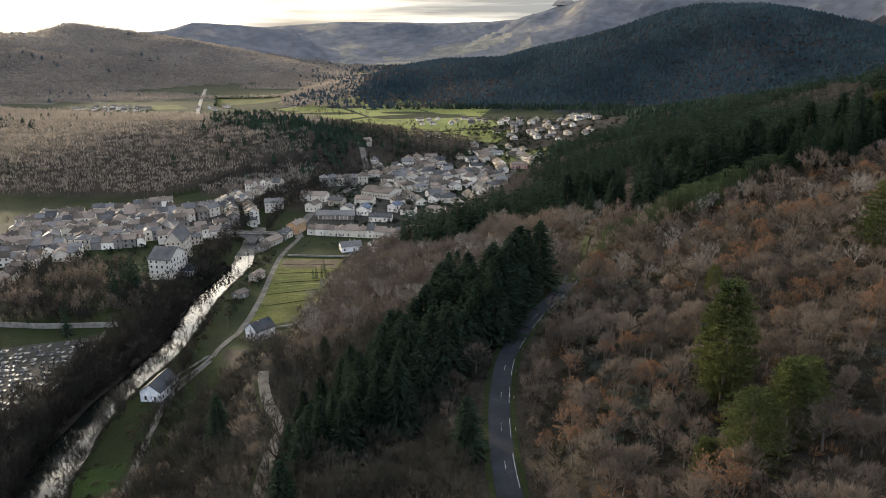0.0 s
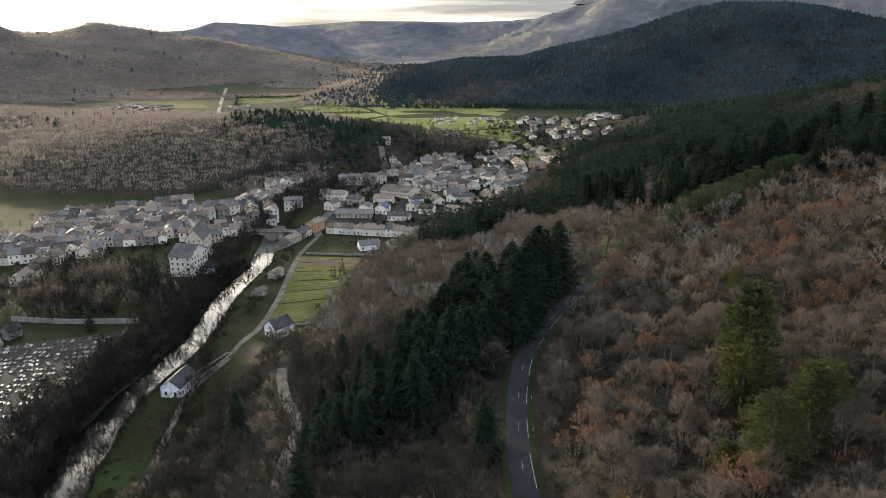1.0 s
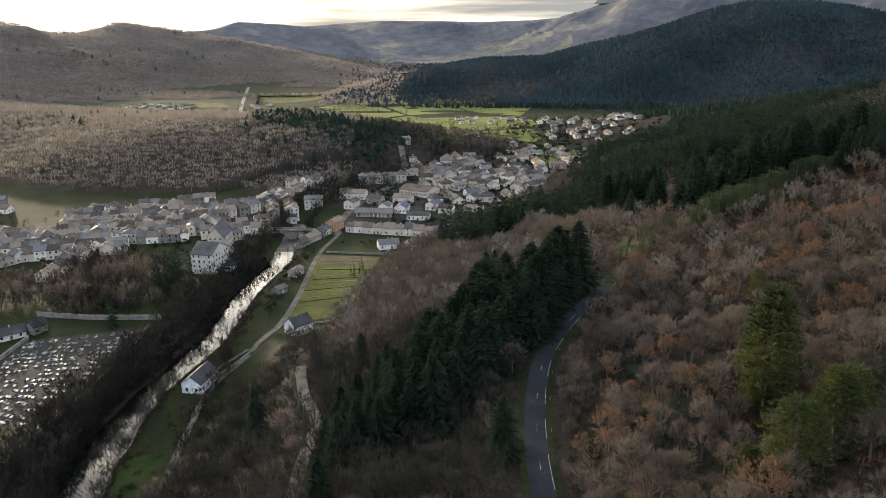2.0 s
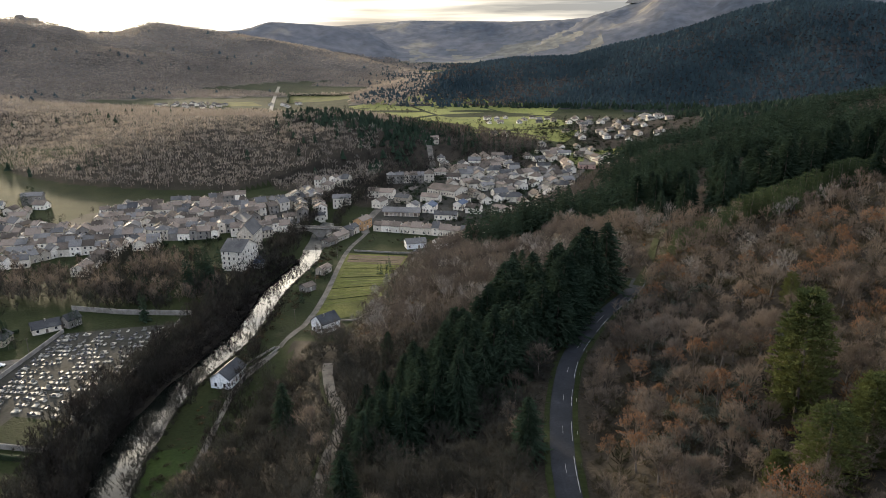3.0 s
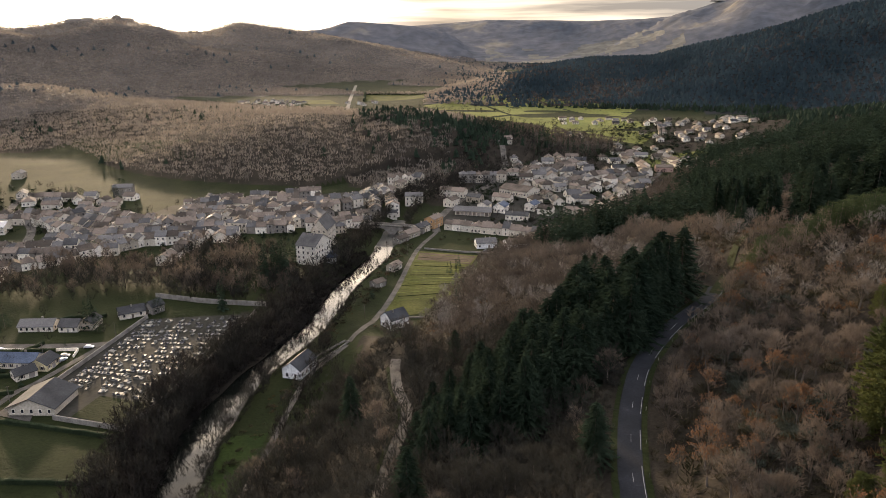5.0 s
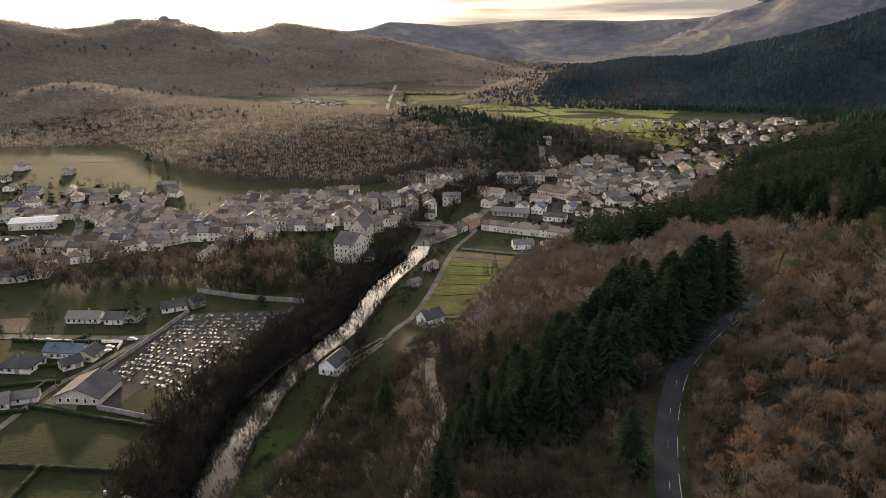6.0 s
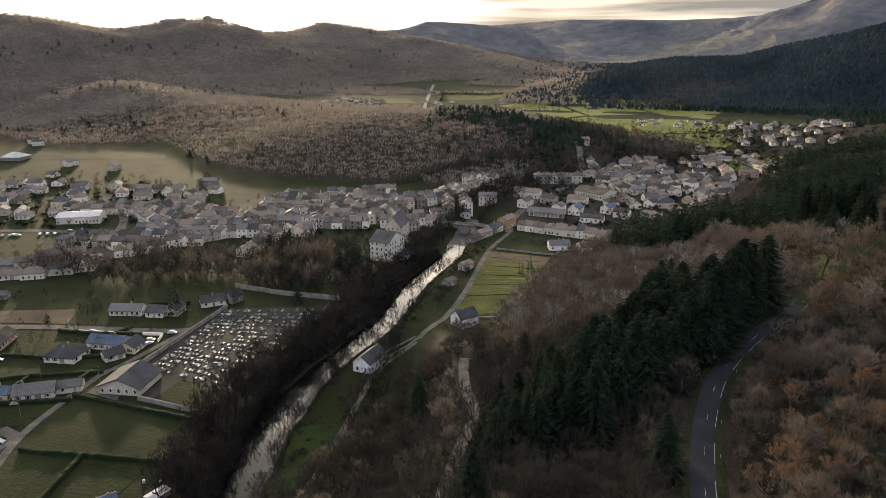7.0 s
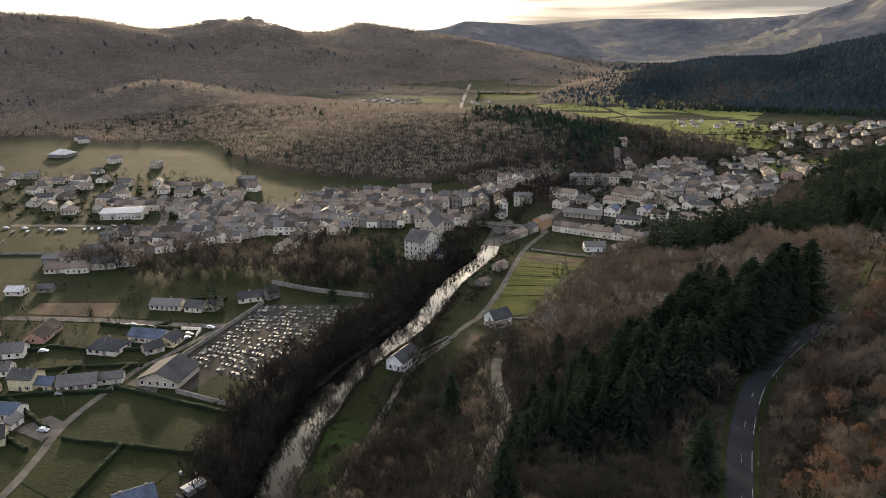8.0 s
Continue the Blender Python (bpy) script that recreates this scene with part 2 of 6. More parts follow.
def sines(x, y, seed, size):
    """Rolling unevenness between -1 and 1."""
    rnd = random.Random(seed)
    out = 0
    for k in range(6):
        a, s = rnd.uniform(0, 6.28), size * rnd.uniform(0.5, 1.6)
        out = out + np.sin((x * math.cos(a) + y * math.sin(a)) * 6.283 / s + rnd.uniform(0, 6.28))
    return out / 3.2


def smooth(a, b, x):
    t = np.clip((x - a) / (b - a), 0, 1)
    return t * t * (3 - 2 * t)


RIVER = [(-105, 20), (-110, 140), (-125, 190), (-128, 235), (-122, 290), (-127, 350), (-124, 405), (-130, 460), (-138, 530), (-120, 600), (-60, 700), (-40, 850), (-60, 1100)]
FOOT = [(-130, -400), (-122, 60), (-98, 170), (-78, 290), (-58, 410), (-12, 490), (60, 615), (112, 745), (215, 1000), (330, 1300)]
ROAD = [(16, 60), (12, 109), (12, 133), (14, 154), (18, 173), (28, 198), (42, 224), (48, 246), (44, 270), (34, 300), (30, 340)]
LANE = [(-42, 110), (-46, 154), (-47, 176), (-54, 191), (-59, 206), (-62, 225), (-74, 255), (-95, 285)]
VALLEY_LANE = [(-92, 150), (-98, 190), (-104, 235), (-102, 255), (-95, 298), (-96, 342), (-102, 418), (-99, 464), (-104, 486)]
RIDGES = [
    # crest, half width towards the valley
    ([polar(-75, 2000, 3.0), polar(-51.5, 2150, 2.35), polar(-47, 2200, 2.15), polar(-42, 2250, 1.25), polar(-37.5, 2300, 1.9), polar(-35.2, 2350, 2.0),
      polar(-32.8, 2400, 1.15), polar(-29.4, 2500, 1.0), polar(-26.8, 2550, 1.75), polar(-23, 2600, 1.15), polar(-20, 2650, 0.6), polar(-16, 2700, -0.1),
      polar(-13, 2750, -0.9), polar(-10, 2800, -2.0), polar(-8, 2850, -2.6)], 800),
    ([polar(-26, 3450, 0.8), polar(-20.4, 3500, 1.2), polar(-18.8, 3500, 1.75), polar(-15.6, 3500, 1.55), polar(-12.3, 3550, 1.25), polar(-10.5, 3600, 0.5), polar(-9, 3600, -0.2), polar(-7.5, 3650, -0.8), polar(-4, 3700, -1.6)], 520),
    ([polar(-16, 4500, 1.2), polar(-7.9, 4400, 1.75), polar(-3.6, 4400, 1.7), polar(0, 4350, 1.6), polar(4, 4250, 1.7), polar(7.8, 4200, 2.0), polar(9.7, 4000, 2.9),
      polar(13, 3900, 3.8), polar(20, 3800, 4.2), polar(30, 3700, 5.0), polar(50, 3600, 5.5)], 900),
    ([polar(-15, 1850, -4.0), polar(-8.2, 1800, -2.5), polar(-5.5, 1780, -2.25), polar(-1.9, 1750, -1.35), polar(0.4, 1750, -1.05), polar(4.8, 1750, -0.95), polar(7.5, 1750, -0.2), polar(11.3, 1750, 0.6), polar(13.8, 1760, 1.3), polar(17, 1780, 2.35), polar(19.4, 1800, 2.8),
      polar(23.9, 1800, 2.7), polar(26.9, 1800, 2.15), polar(31.3, 1760, 0.95), polar(36, 1750, 0.6), polar(46, 1750, 1.6), polar(60, 1700, 3)], 620),
    ([polar(11, 1250, z=18), polar(15, 1120, -5.0), polar(22.3, 980, -3.8), polar(31.7, 900, -2.2), polar(45, 900, 0.5), polar(70, 900, 4)], 330),
    ([(-80, 700, 22), (-96, 722, 34), (-130, 745, 46), (-165, 765, 55), (-224, 790, 60), (-300, 790, 55), (-350, 800, 52)], 225, 0.8),
    ([(-350, 800, 52), (-520, 900, 47), (-700, 960, 54), (-900, 1000, 76)], 240),
]


def land(x, y):
    """The height of the ground."""
    x, y = np.asarray(x, float), np.asarray(y, float)
    floor = 1.6 + 0.028 * np.clip(y - 470, 0, 700) + 0.012 * np.clip(y - 1170, 0, 4000) + 0.02 * np.clip(-x - 380, 0, 600) + 0.25 * sines(x, y, 4, 120)
    # the near hillside rises from its foot
    d, _, side = to_line(x, y, FOOT)
    up = np.where(side > 0, d, -d)
    rise = np.where(up < 0, 0, np.where(up < 128, 0.405 * up, 51.8 + 0.345 * (up - 128)))
    rise = rise * (1 - 0.36 * smooth(240, 410, y)) * smooth(-3, 14, up) * (1 - 0.75 * smooth(650, 1000, y))
    rise = np.minimum(rise, 190 + 0.1 * rise) + smooth(10, 60, up) * (2.2 * sines(x, y, 9, 60) + 0.8 * sines(x, y, 10, 22))
    parts = [np.maximum(rise, 0)]
    for k, (crest, width, *form) in enumerate(RIDGES):
        d, h, _ = to_line(x, y, crest)
        t = np.clip(d / width, 0, 1)
        rough = 1 + (0.10 * sines(x, y, 20 + k, width * 0.5) + 0.05 * sines(x, y, 30 + k, width * 0.2) + 0.025 * sines(x, y, 40 + k, width * 0.07)) * smooth(0.03, 0.3, t)
        parts.append(np.maximum(h - floor - 9, 0) * (1 - t ** 1.5) ** ((form[0] if form else 1.2) + 0.45) * rough)
    hill = sum(p ** 5 for p in parts) ** (1 / 5)
    z = floor + hill
    # the road is cut into the slope, the lane too
    for line, level, wide in ((ROAD, None, 4.2), (LANE, None, 3.0)):
        d, _, _ = to_line(x, y, line)
        if line is ROAD:
            level = 50.0 - 10 * smooth(225, 330, y)
        else:
            level = 25.0 - 22.0 * smooth(215, 285, y) + 3 * smooth(150, 110, y)
        z = z + (level - z) * (1 - smooth(wide, wide + 9, d))
    d, _, _ = to_line(x, y, RIVER)
    wide = 5.4 - 1.4 * smooth(205, 225, y) + 0.8 * smooth(255, 285, y)
    z = z - 2.6 * (1 - smooth(wide, wide + 5, d)) * (1 - smooth(900, 1100, y))
    return z


def steps(lo, hi, fine_lo, fine_hi, step, growth, most=42.0):
    """Grid lines: even in the middle, wider and wider outwards up to the widest step."""
    mid = list(np.arange(fine_lo, fine_hi + 0.1, step))
    s, v = step, fine_lo
    left = []
    while v > lo:
        s = min(s * growth, most)
        v -= s
        left.append(v)
    s, v = step, mid[-1]
    right = []
    while v < hi:
        s = min(s * growth, most)
        v += s
        right.append(v)
    return np.array(left[::-1] + mid + right)


def mesh_from(name, verts, faces, mats, face_mat=None, shade=False):
    me = bpy.data.meshes.new(name)
    me.from_pydata([tuple(v) for v in verts], [], [tuple(f) for f in faces])
    for m in (mats if isinstance(mats, (list, tuple)) else [mats]):
        me.materials.append(m)
    if face_mat is not None:
        me.polygons.foreach_set("material_index", np.asarray(face_mat, np.int32))
    if shade:
        me.polygons.foreach_set("use_smooth", np.ones(len(me.polygons), bool))
    me.update()
    return me


gx, gy = steps(-4300, 3600, -500, 260, 3.6, 1.07), steps(-600, 4900, 60, 620, 3.6, 1.055)
X, Y = np.meshgrid(gx, gy)
Z = land(X, Y)
nx, ny = len(gx), len(gy)
ii, jj = np.meshgrid(np.arange(nx - 1), np.arange(ny - 1))
q = (jj * nx + ii).ravel()
quads = np.stack([q, q + 1, q + nx + 1, q + nx], 1)
cx, cy = (X[:-1, :-1] + X[1:, 1:]).ravel() / 2, (Y[:-1, :-1] + Y[1:, 1:]).ravel() / 2
cz = (Z[:-1, :-1] + Z[1:, 1:]).ravel() / 2


def on_sheet(x, y):
    """The height of the ground sheet itself, between its grid lines."""
    x, y = np.asarray(x, float), np.asarray(y, float)
    i, j = np.clip(np.searchsorted(gx, x) - 1, 0, nx - 2), np.clip(np.searchsorted(gy, y) - 1, 0, ny - 2)
    u, v = (x - gx[i]) / (gx[i + 1] - gx[i]), (y - gy[j]) / (gy[j + 1] - gy[j])
    return (Z[j, i] * (1 - u) + Z[j, i + 1] * u) * (1 - v) + (Z[j + 1, i] * (1 - u) + Z[j + 1, i + 1] * u) * v


def wooded(x, y, z):
    """True where the slopes are under trees."""
    d, _, side = to_line(x, y, FOOT)
    near = (np.where(side > 0, d, -d) > 6) & (y < 1250)
    flat = 1.6 + 0.028 * np.clip(y - 470, 0, 700) + 0.012 * np.clip(y - 1170, 0, 4000) + 0.02 * np.clip(-x - 380, 0, 600)
    return near | (z > flat + 2.2) | ((np.hypot(x, y) > 1480) & (sines(x, y, 64, 500) > -0.35)) | ((x < -390) & (y > 735 + 0.22 * (x + 390) + 40 * sines(x, y, 66, 150)) & (y < 1150))


driv, _, rivside = to_line(cx, cy, RIVER)
wood = wooded(cx, cy, cz) | ((driv < 27) & (rivside < 0) & (cy < 345))
kind_of = np.where(wood, 0, 1)
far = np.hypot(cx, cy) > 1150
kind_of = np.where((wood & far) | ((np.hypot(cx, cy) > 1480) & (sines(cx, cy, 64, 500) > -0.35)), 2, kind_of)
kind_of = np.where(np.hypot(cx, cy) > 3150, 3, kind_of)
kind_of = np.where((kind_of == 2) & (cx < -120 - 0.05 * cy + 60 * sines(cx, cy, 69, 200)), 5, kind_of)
bearing = np.degrees(np.arctan2(cx, cy))
kind_of = np.where((np.hypot(cx, cy) > 3050) & (np.hypot(cx, cy) < 3750) & (bearing > -8) & (bearing < 7) & (sines(cx, cy, 67, 420) + 0.7 * sines(cx, cy, 68, 160) > 0.15), 4, kind_of)
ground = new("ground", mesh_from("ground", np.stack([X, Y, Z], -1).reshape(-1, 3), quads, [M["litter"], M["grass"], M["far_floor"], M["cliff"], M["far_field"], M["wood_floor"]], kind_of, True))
tagged(ground, "valley ground of wet grass and brown leaf litter", "ground", kind="structure")


# ---------------------------------------------------------------- draped strips and fields
def along(pts, step):
    """Even samples of a smooth curve through the points."""
    p = [Vector((a[0], a[1], 0)) for a in pts]
    p = [p[0] * 2 - p[1]] + p + [p[-1] * 2 - p[-2]]
    out = []
    for k in range(1, len(p) - 2):
        n = max(1, int((p[k + 1] - p[k]).length / step))
        for i in range(n):
            t = i / n
            a, b, c, d = p[k - 1], p[k], p[k + 1], p[k + 2]
            out.append(0.5 * (2 * b + (c - a) * t + (2 * a - 5 * b + 4 * c - d) * t * t + (3 * b - a - 3 * c + d) * t ** 3))
    out.append(p[-2])
    return out


def ribbon(name, pts, width, lift, mat, label, category, offset=0.0, wobble=0.0, level=None, kind="structure", step=3.0, across=4, parent=None):
    c = along(pts, step)
    rnd = random.Random(name)
    verts, faces = [], []
    for k, p in enumerate(c):
        t = (c[min(k + 1, len(c) - 1)] - c[max(k - 1, 0)]).normalized()
        nrm = Vector((t.y, -t.x, 0))
        w = width * (1 + wobble * rnd.uniform(-1, 1))
        for j in range(across + 1):
            v = p + nrm * (offset + (j / across - 0.5) * w)
            verts.append((v.x, v.y, level(v.x, v.y) if level else float(land(v.x, v.y)) + lift))
    for k in range(len(c) - 1):
        for j in range(across):
            a = k * (across + 1) + j
            faces.append((a, a + 1, a + across + 2, a + across + 1))
    ob = new(name, mesh_from(name, verts, faces, mat, None, True))
    if parent:
        ob.parent = parent
        return ob
    return tagged(ob, label, category, kind=kind)


def field(name, corners, mat, label, lift=0.12, n=14, category="field"):
    a, b, c, d = [Vector((*p, 0)) for p in corners]
    verts, faces = [], []
    for j in range(n + 1):
        for i in range(n + 1):
            u, v = i / n, j / n
            p = a.lerp(b, u).lerp(d.lerp(c, u), v)
            verts.append((p.x, p.y, 0))
    xs = np.array(verts)
    xs[:, 2] = land(xs[:, 0], xs[:, 1]) + lift
    for j in range(n):
        for i in range(n):
            k = j * (n + 1) + i
            faces.append((k, k + 1, k + n + 2, k + n + 1))
    return tagged(new(name, mesh_from(name, xs, faces, mat, None, True)), label, category, kind="structure")


ribbon("river", RIVER[:7] + [(-127, 436)], 19, 0, M["water"], "slow river reflecting the pale sky", "river", level=lambda x, y: -0.15)
ribbon("river", [(-126, 428), (-130, 460), (-133, 474), (-137, 514)], 14, 0.06, M["shallows"], "stony upper reach of the river, shade put into its colour", "river", level=lambda x, y: -0.12 + 0.022 * max(0, y - 474))
road = ribbon("road", ROAD[:7] + [(46, 236)], 4.9, 0.22, M["asphalt"], "worn grey asphalt road curving round the hillside", "road", level=lambda x, y: 50.25 - 10 * float(smooth(225, 330, y)))
for side in (-3.1, 3.1):
    ribbon("verge", ROAD[:7] + [(46, 236)], 1.3, 0.25, M["grass"], "narrow grass verge of the asphalt road", "verge", offset=side, wobble=0.2)
ribbon("grass_track", [(44, 228), (50, 246), (57, 265), (70, 284), (92, 306)], 3.4, 0.3, M["grass"], "grassy track climbing from the road bend", "track")
ribbon("verge", LANE[:5], 1.1, 0.32, M["grass"], "mossy green verge of the lane", "verge", offset=-2.3)
ribbon("lane", LANE[:5] + [(-60, 212)], 3.5, 0.25, M["gravel"], "pale gravel lane bending through the woods", "lane")
ribbon("lane", VALLEY_LANE[:4], 2.3, 0.16, M["gravel"], "narrow two-track path below the barn", "path", wobble=0.15)
ribbon("lane", VALLEY_LANE[3:], 3.0, 0.16, M["gravel"], "narrow pale lane along the river meadow", "lane", wobble=0.06)
field("crop_field", [(-92, 300), (-101, 416), (-62, 413), (-66, 318)], M["crop"], "green crop field in rows below the woods")
field("meadow", [(-106, 150), (-116, 190), (-102, 196), (-94, 156)], M["meadow"], "small green meadow beside the river", 0.1)
field("meadow", [(-90, 186), (-94, 202), (-82, 204), (-80, 188)], M["meadow"], "mossy green clearing above the path", 0.15, 8)
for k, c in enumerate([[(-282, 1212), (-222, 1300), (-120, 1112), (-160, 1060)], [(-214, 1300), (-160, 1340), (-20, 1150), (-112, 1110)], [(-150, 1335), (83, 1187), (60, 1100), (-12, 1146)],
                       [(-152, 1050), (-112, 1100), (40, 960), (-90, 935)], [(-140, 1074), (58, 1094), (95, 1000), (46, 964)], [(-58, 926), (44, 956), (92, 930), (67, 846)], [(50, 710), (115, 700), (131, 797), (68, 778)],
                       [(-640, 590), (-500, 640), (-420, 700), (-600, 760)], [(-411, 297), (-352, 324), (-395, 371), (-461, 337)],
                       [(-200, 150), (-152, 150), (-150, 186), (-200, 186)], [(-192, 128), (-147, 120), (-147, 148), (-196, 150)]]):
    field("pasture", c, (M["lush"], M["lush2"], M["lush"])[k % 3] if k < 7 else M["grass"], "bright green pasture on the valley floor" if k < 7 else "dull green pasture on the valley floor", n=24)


# ---------------------------------------------------------------- trees
class Shape:
    """Collects triangles and quads with a material number each."""
    def __init__(self):
        self.v, self.f, self.m = [], [], []

    def face(self, pts, mat=0):
        k = len(self.v)
        self.v.extend(tuple(p) for p in pts)
        self.f.append(tuple(range(k, k + len(pts))))
        self.m.append(mat)

    def limb(self, a, b, ra, rb, n=4, mat=0):
        a, b = Vector(a), Vector(b)
        t = (b - a).normalized()
        s = t.orthogonal().normalized()
        u = t.cross(s)
        k = len(self.v)
        for c, r in ((a, ra), (b, rb)):
            for i in range(n):
                w = 6.2832 * i / n
                self.v.append(tuple(c + (s * math.cos(w) + u * math.sin(w)) * r))
        for i in range(n):
            j = (i + 1) % n
            self.f.append((k + i, k + j, k + n + j, k + n + i))
            self.m.append(mat)

    def box(self, x0, y0, z0, x1, y1, z1, mat=0):
        p = [(x0, y0, z0), (x1, y0, z0), (x1, y1, z0), (x0, y1, z0), (x0, y0, z1), (x1, y0, z1), (x1, y1, z1), (x0, y1, z1)]
        k = len(self.v)
        self.v.extend(p)
        for f in ((0, 3, 2, 1), (4, 5, 6, 7), (0, 1, 5, 4), (1, 2, 6, 5), (2, 3, 7, 6), (3, 0, 4, 7)):
            self.f.append(tuple(k + i for i in f))
            self.m.append(mat)

    def mesh(self, name, mats):
        return mesh_from(name, self.v, self.f, mats, self.m)


def sway(rnd, up=0.35):
    a = rnd.uniform(0, 6.2832)
    e = rnd.uniform(-0.2, 1.0) * (1 - up) + up
    return Vector((math.cos(a) * math.cos(e), math.sin(a) * math.cos(e), math.sin(e)))


def bare_crown(seed, limbs, subs, twigs, wide, height=1.0, leaf=0.0):
    """The limbs and twigs of a leafless tree, one metre high; leaf: withered leaves that still hang on it."""
    rnd = random.Random(seed)
    s = Shape()
    top = Vector((rnd.uniform(-0.05, 0.05), rnd.uniform(-0.05, 0.05), 0.3))
    heart = Vector((0, 0, 0.46))
    for i in range(limbs):
        a = 6.2832 * (i + rnd.uniform(-0.3, 0.3)) / limbs
        steep = rnd.uniform(0.15, 1.35)
        d = Vector((math.cos(a) * math.cos(steep), math.sin(a) * math.cos(steep), math.sin(steep)))
        start = top * rnd.uniform(0.7, 1.15)
        end = start.lerp(heart + Vector((d.x * 0.4, d.y * 0.4, d.z * 0.5)), 0.8)
        s.limb(start, end, 0.009, 0.003, 3)
        for j in range(subs):
            aa, ee = a + rnd.gauss(0, 0.5), min(1.5, max(-0.25, steep + rnd.gauss(0, 0.35)))
            out = Vector((math.cos(aa) * math.cos(ee), math.sin(aa) * math.cos(ee), math.sin(ee)))
            r = rnd.uniform(0.7, 1.0)
            e2 = heart + Vector((out.x * 0.42, out.y * 0.42, out.z * 0.5)) * r
            p = start.lerp(end, rnd.uniform(0.4, 1.0))
            side = (e2 - p).orthogonal().normalized() * 0.0034 * wide
            s.face((p - side, p + side, e2))
            for k in range(twigs):
                o = e2.lerp(p, rnd.uniform(0.0, 0.45)) + sway(rnd, -0.2) * 0.02
                t = (out * 0.5 + Vector((0, 0, 0.4)) + sway(rnd, 0.0) * 0.85).normalized()
                l = rnd.uniform(0.05, 0.17)
                side = t.cross(Vector((rnd.uniform(-1, 1), rnd.uniform(-1, 1), rnd.uniform(-1, 1)))).normalized() * 0.0042 * wide
                s.face((o - side, o + side, o + t * l))
                if rnd.random() < leaf:
                    w = side.normalized() * 0.016
                    q = o + t * l * 0.6
                    s.face((q - w, q + w, q + t * 0.035), 1)
    return s


def bare_trunk(seed):
    rnd = random.Random(seed)
    s = Shape()
    mid = Vector((rnd.uniform(-0.03, 0.03), rnd.uniform(-0.03, 0.03), 0.17))
    s.limb((0, 0, -0.06), mid, 0.026, 0.019, 5)
    s.limb(mid, (mid.x * 1.6, mid.y * 1.6, 0.42), 0.019, 0.009, 5)
    return s


def fir_crown(seed, whorls, arms, sprays, droop=0.25, slim=0.2, base=0.1, blade=0.3, fine=0.011):
    """Branch whorls of a conifer, one metre high."""
    rnd = random.Random(seed)
    s = Shape()
    for i in range(whorls):
        h = base + (0.97 - base) * (i + rnd.uniform(-0.25, 0.25)) / whorls
        reach = slim * (1 - h) ** 0.72 * rnd.uniform(0.8, 1.15) + 0.006
        a0 = rnd.uniform(0, 6.28)
        h0, gap = h, (0.97 - base) / whorls
        for j in range(arms):
            h = min(0.985, h0 + gap * rnd.uniform(-0.55, 0.55))
            a = a0 + 6.2832 * (j + rnd.uniform(-0.25, 0.25)) / arms
            r = reach * rnd.uniform(0.62, 1.15)
            d = Vector((math.cos(a), math.sin(a), 0))
            c = Vector((-d.y, d.x, 0))
            root, tip = Vector((0, 0, h)), d * r + Vector((0, 0, h - droop * r + rnd.uniform(-0.01, 0.015)))
            mid = root.lerp(tip, 0.55) + Vector((0, 0, 0.02))
            w = r * blade
            s.face((root, mid - c * w, tip))
            s.face((root, tip, mid + c * w))
            for k in range(sprays):
                o = root.lerp(tip, rnd.uniform(0.3, 1.0))
                t = (d * rnd.uniform(0.3, 1) + c * rnd.uniform(-0.9, 0.9) + Vector((0, 0, rnd.uniform(-0.6, 0.35)))).normalized()
                side = Vector((rnd.uniform(-1, 1), rnd.uniform(-1, 1), rnd.uniform(-0.5, 0.5))).cross(t).normalized() * fine
                l = rnd.uniform(0.03, 0.07) * min(1.0, 0.3 + 1.7 * (1 - h))
                s.face((o - side, o + side, o + t * l))
    if sprays:
        s.limb((0, 0, 0.85), (0, 0, 1.0), 0.008, 0.002, 3)
    return s


def pine_crown(seed, whorls, arms, tufts, wide):
    """A full pine crown with a rounded top: boughs set with needle tufts, one metre high."""
    rnd = random.Random(seed)
    s = Shape()
    for i in range(whorls):
        h = 0.08 + 0.9 * (i + rnd.uniform(-0.3, 0.3)) / whorls
        full = max(0.0, 1 - ((h - 0.3) / 0.72) ** 2) ** 0.6
        a0 = rnd.uniform(0, 6.28)
        for j in range(arms):
            a = a0 + 6.2832 * (j + rnd.uniform(-0.3, 0.3)) / arms
            r = wide * full * rnd.uniform(0.6, 1.15) + 0.02
            d = Vector((math.cos(a), math.sin(a), 0))
            root, tip = Vector((0, 0, h - 0.01)), d * r + Vector((0, 0, h + rnd.uniform(-0.02, 0.03)))
            s.face((root, tip + Vector((0, 0, 0.003)), tip - Vector((0, 0, 0.003))))
            for k in range(tufts):
                o = root.lerp(tip, rnd.uniform(0.25, 1.0) ** 0.7) + sway(rnd, -0.2) * 0.012
                t = (d * rnd.uniform(0.1, 1) + Vector((-d.y, d.x, 0)) * rnd.uniform(-0.9, 0.9) + Vector((0, 0, rnd.uniform(-0.3, 0.9)))).normalized()
                side = Vector((rnd.uniform(-1, 1), rnd.uniform(-1, 1), rnd.uniform(-0.5, 0.5))).cross(t).normalized() * 0.0075
                s.face((o - side, o + side, o + t * rnd.uniform(0.02, 0.045)))
    return s


def fir_trunk():
    s = Shape()
    s.limb((0, 0, -0.05), (0, 0, 0.5), 0.014, 0.009, 6)
    s.limb((0, 0, 0.5), (0, 0, 0.95), 0.009, 0.002, 5)
    return s


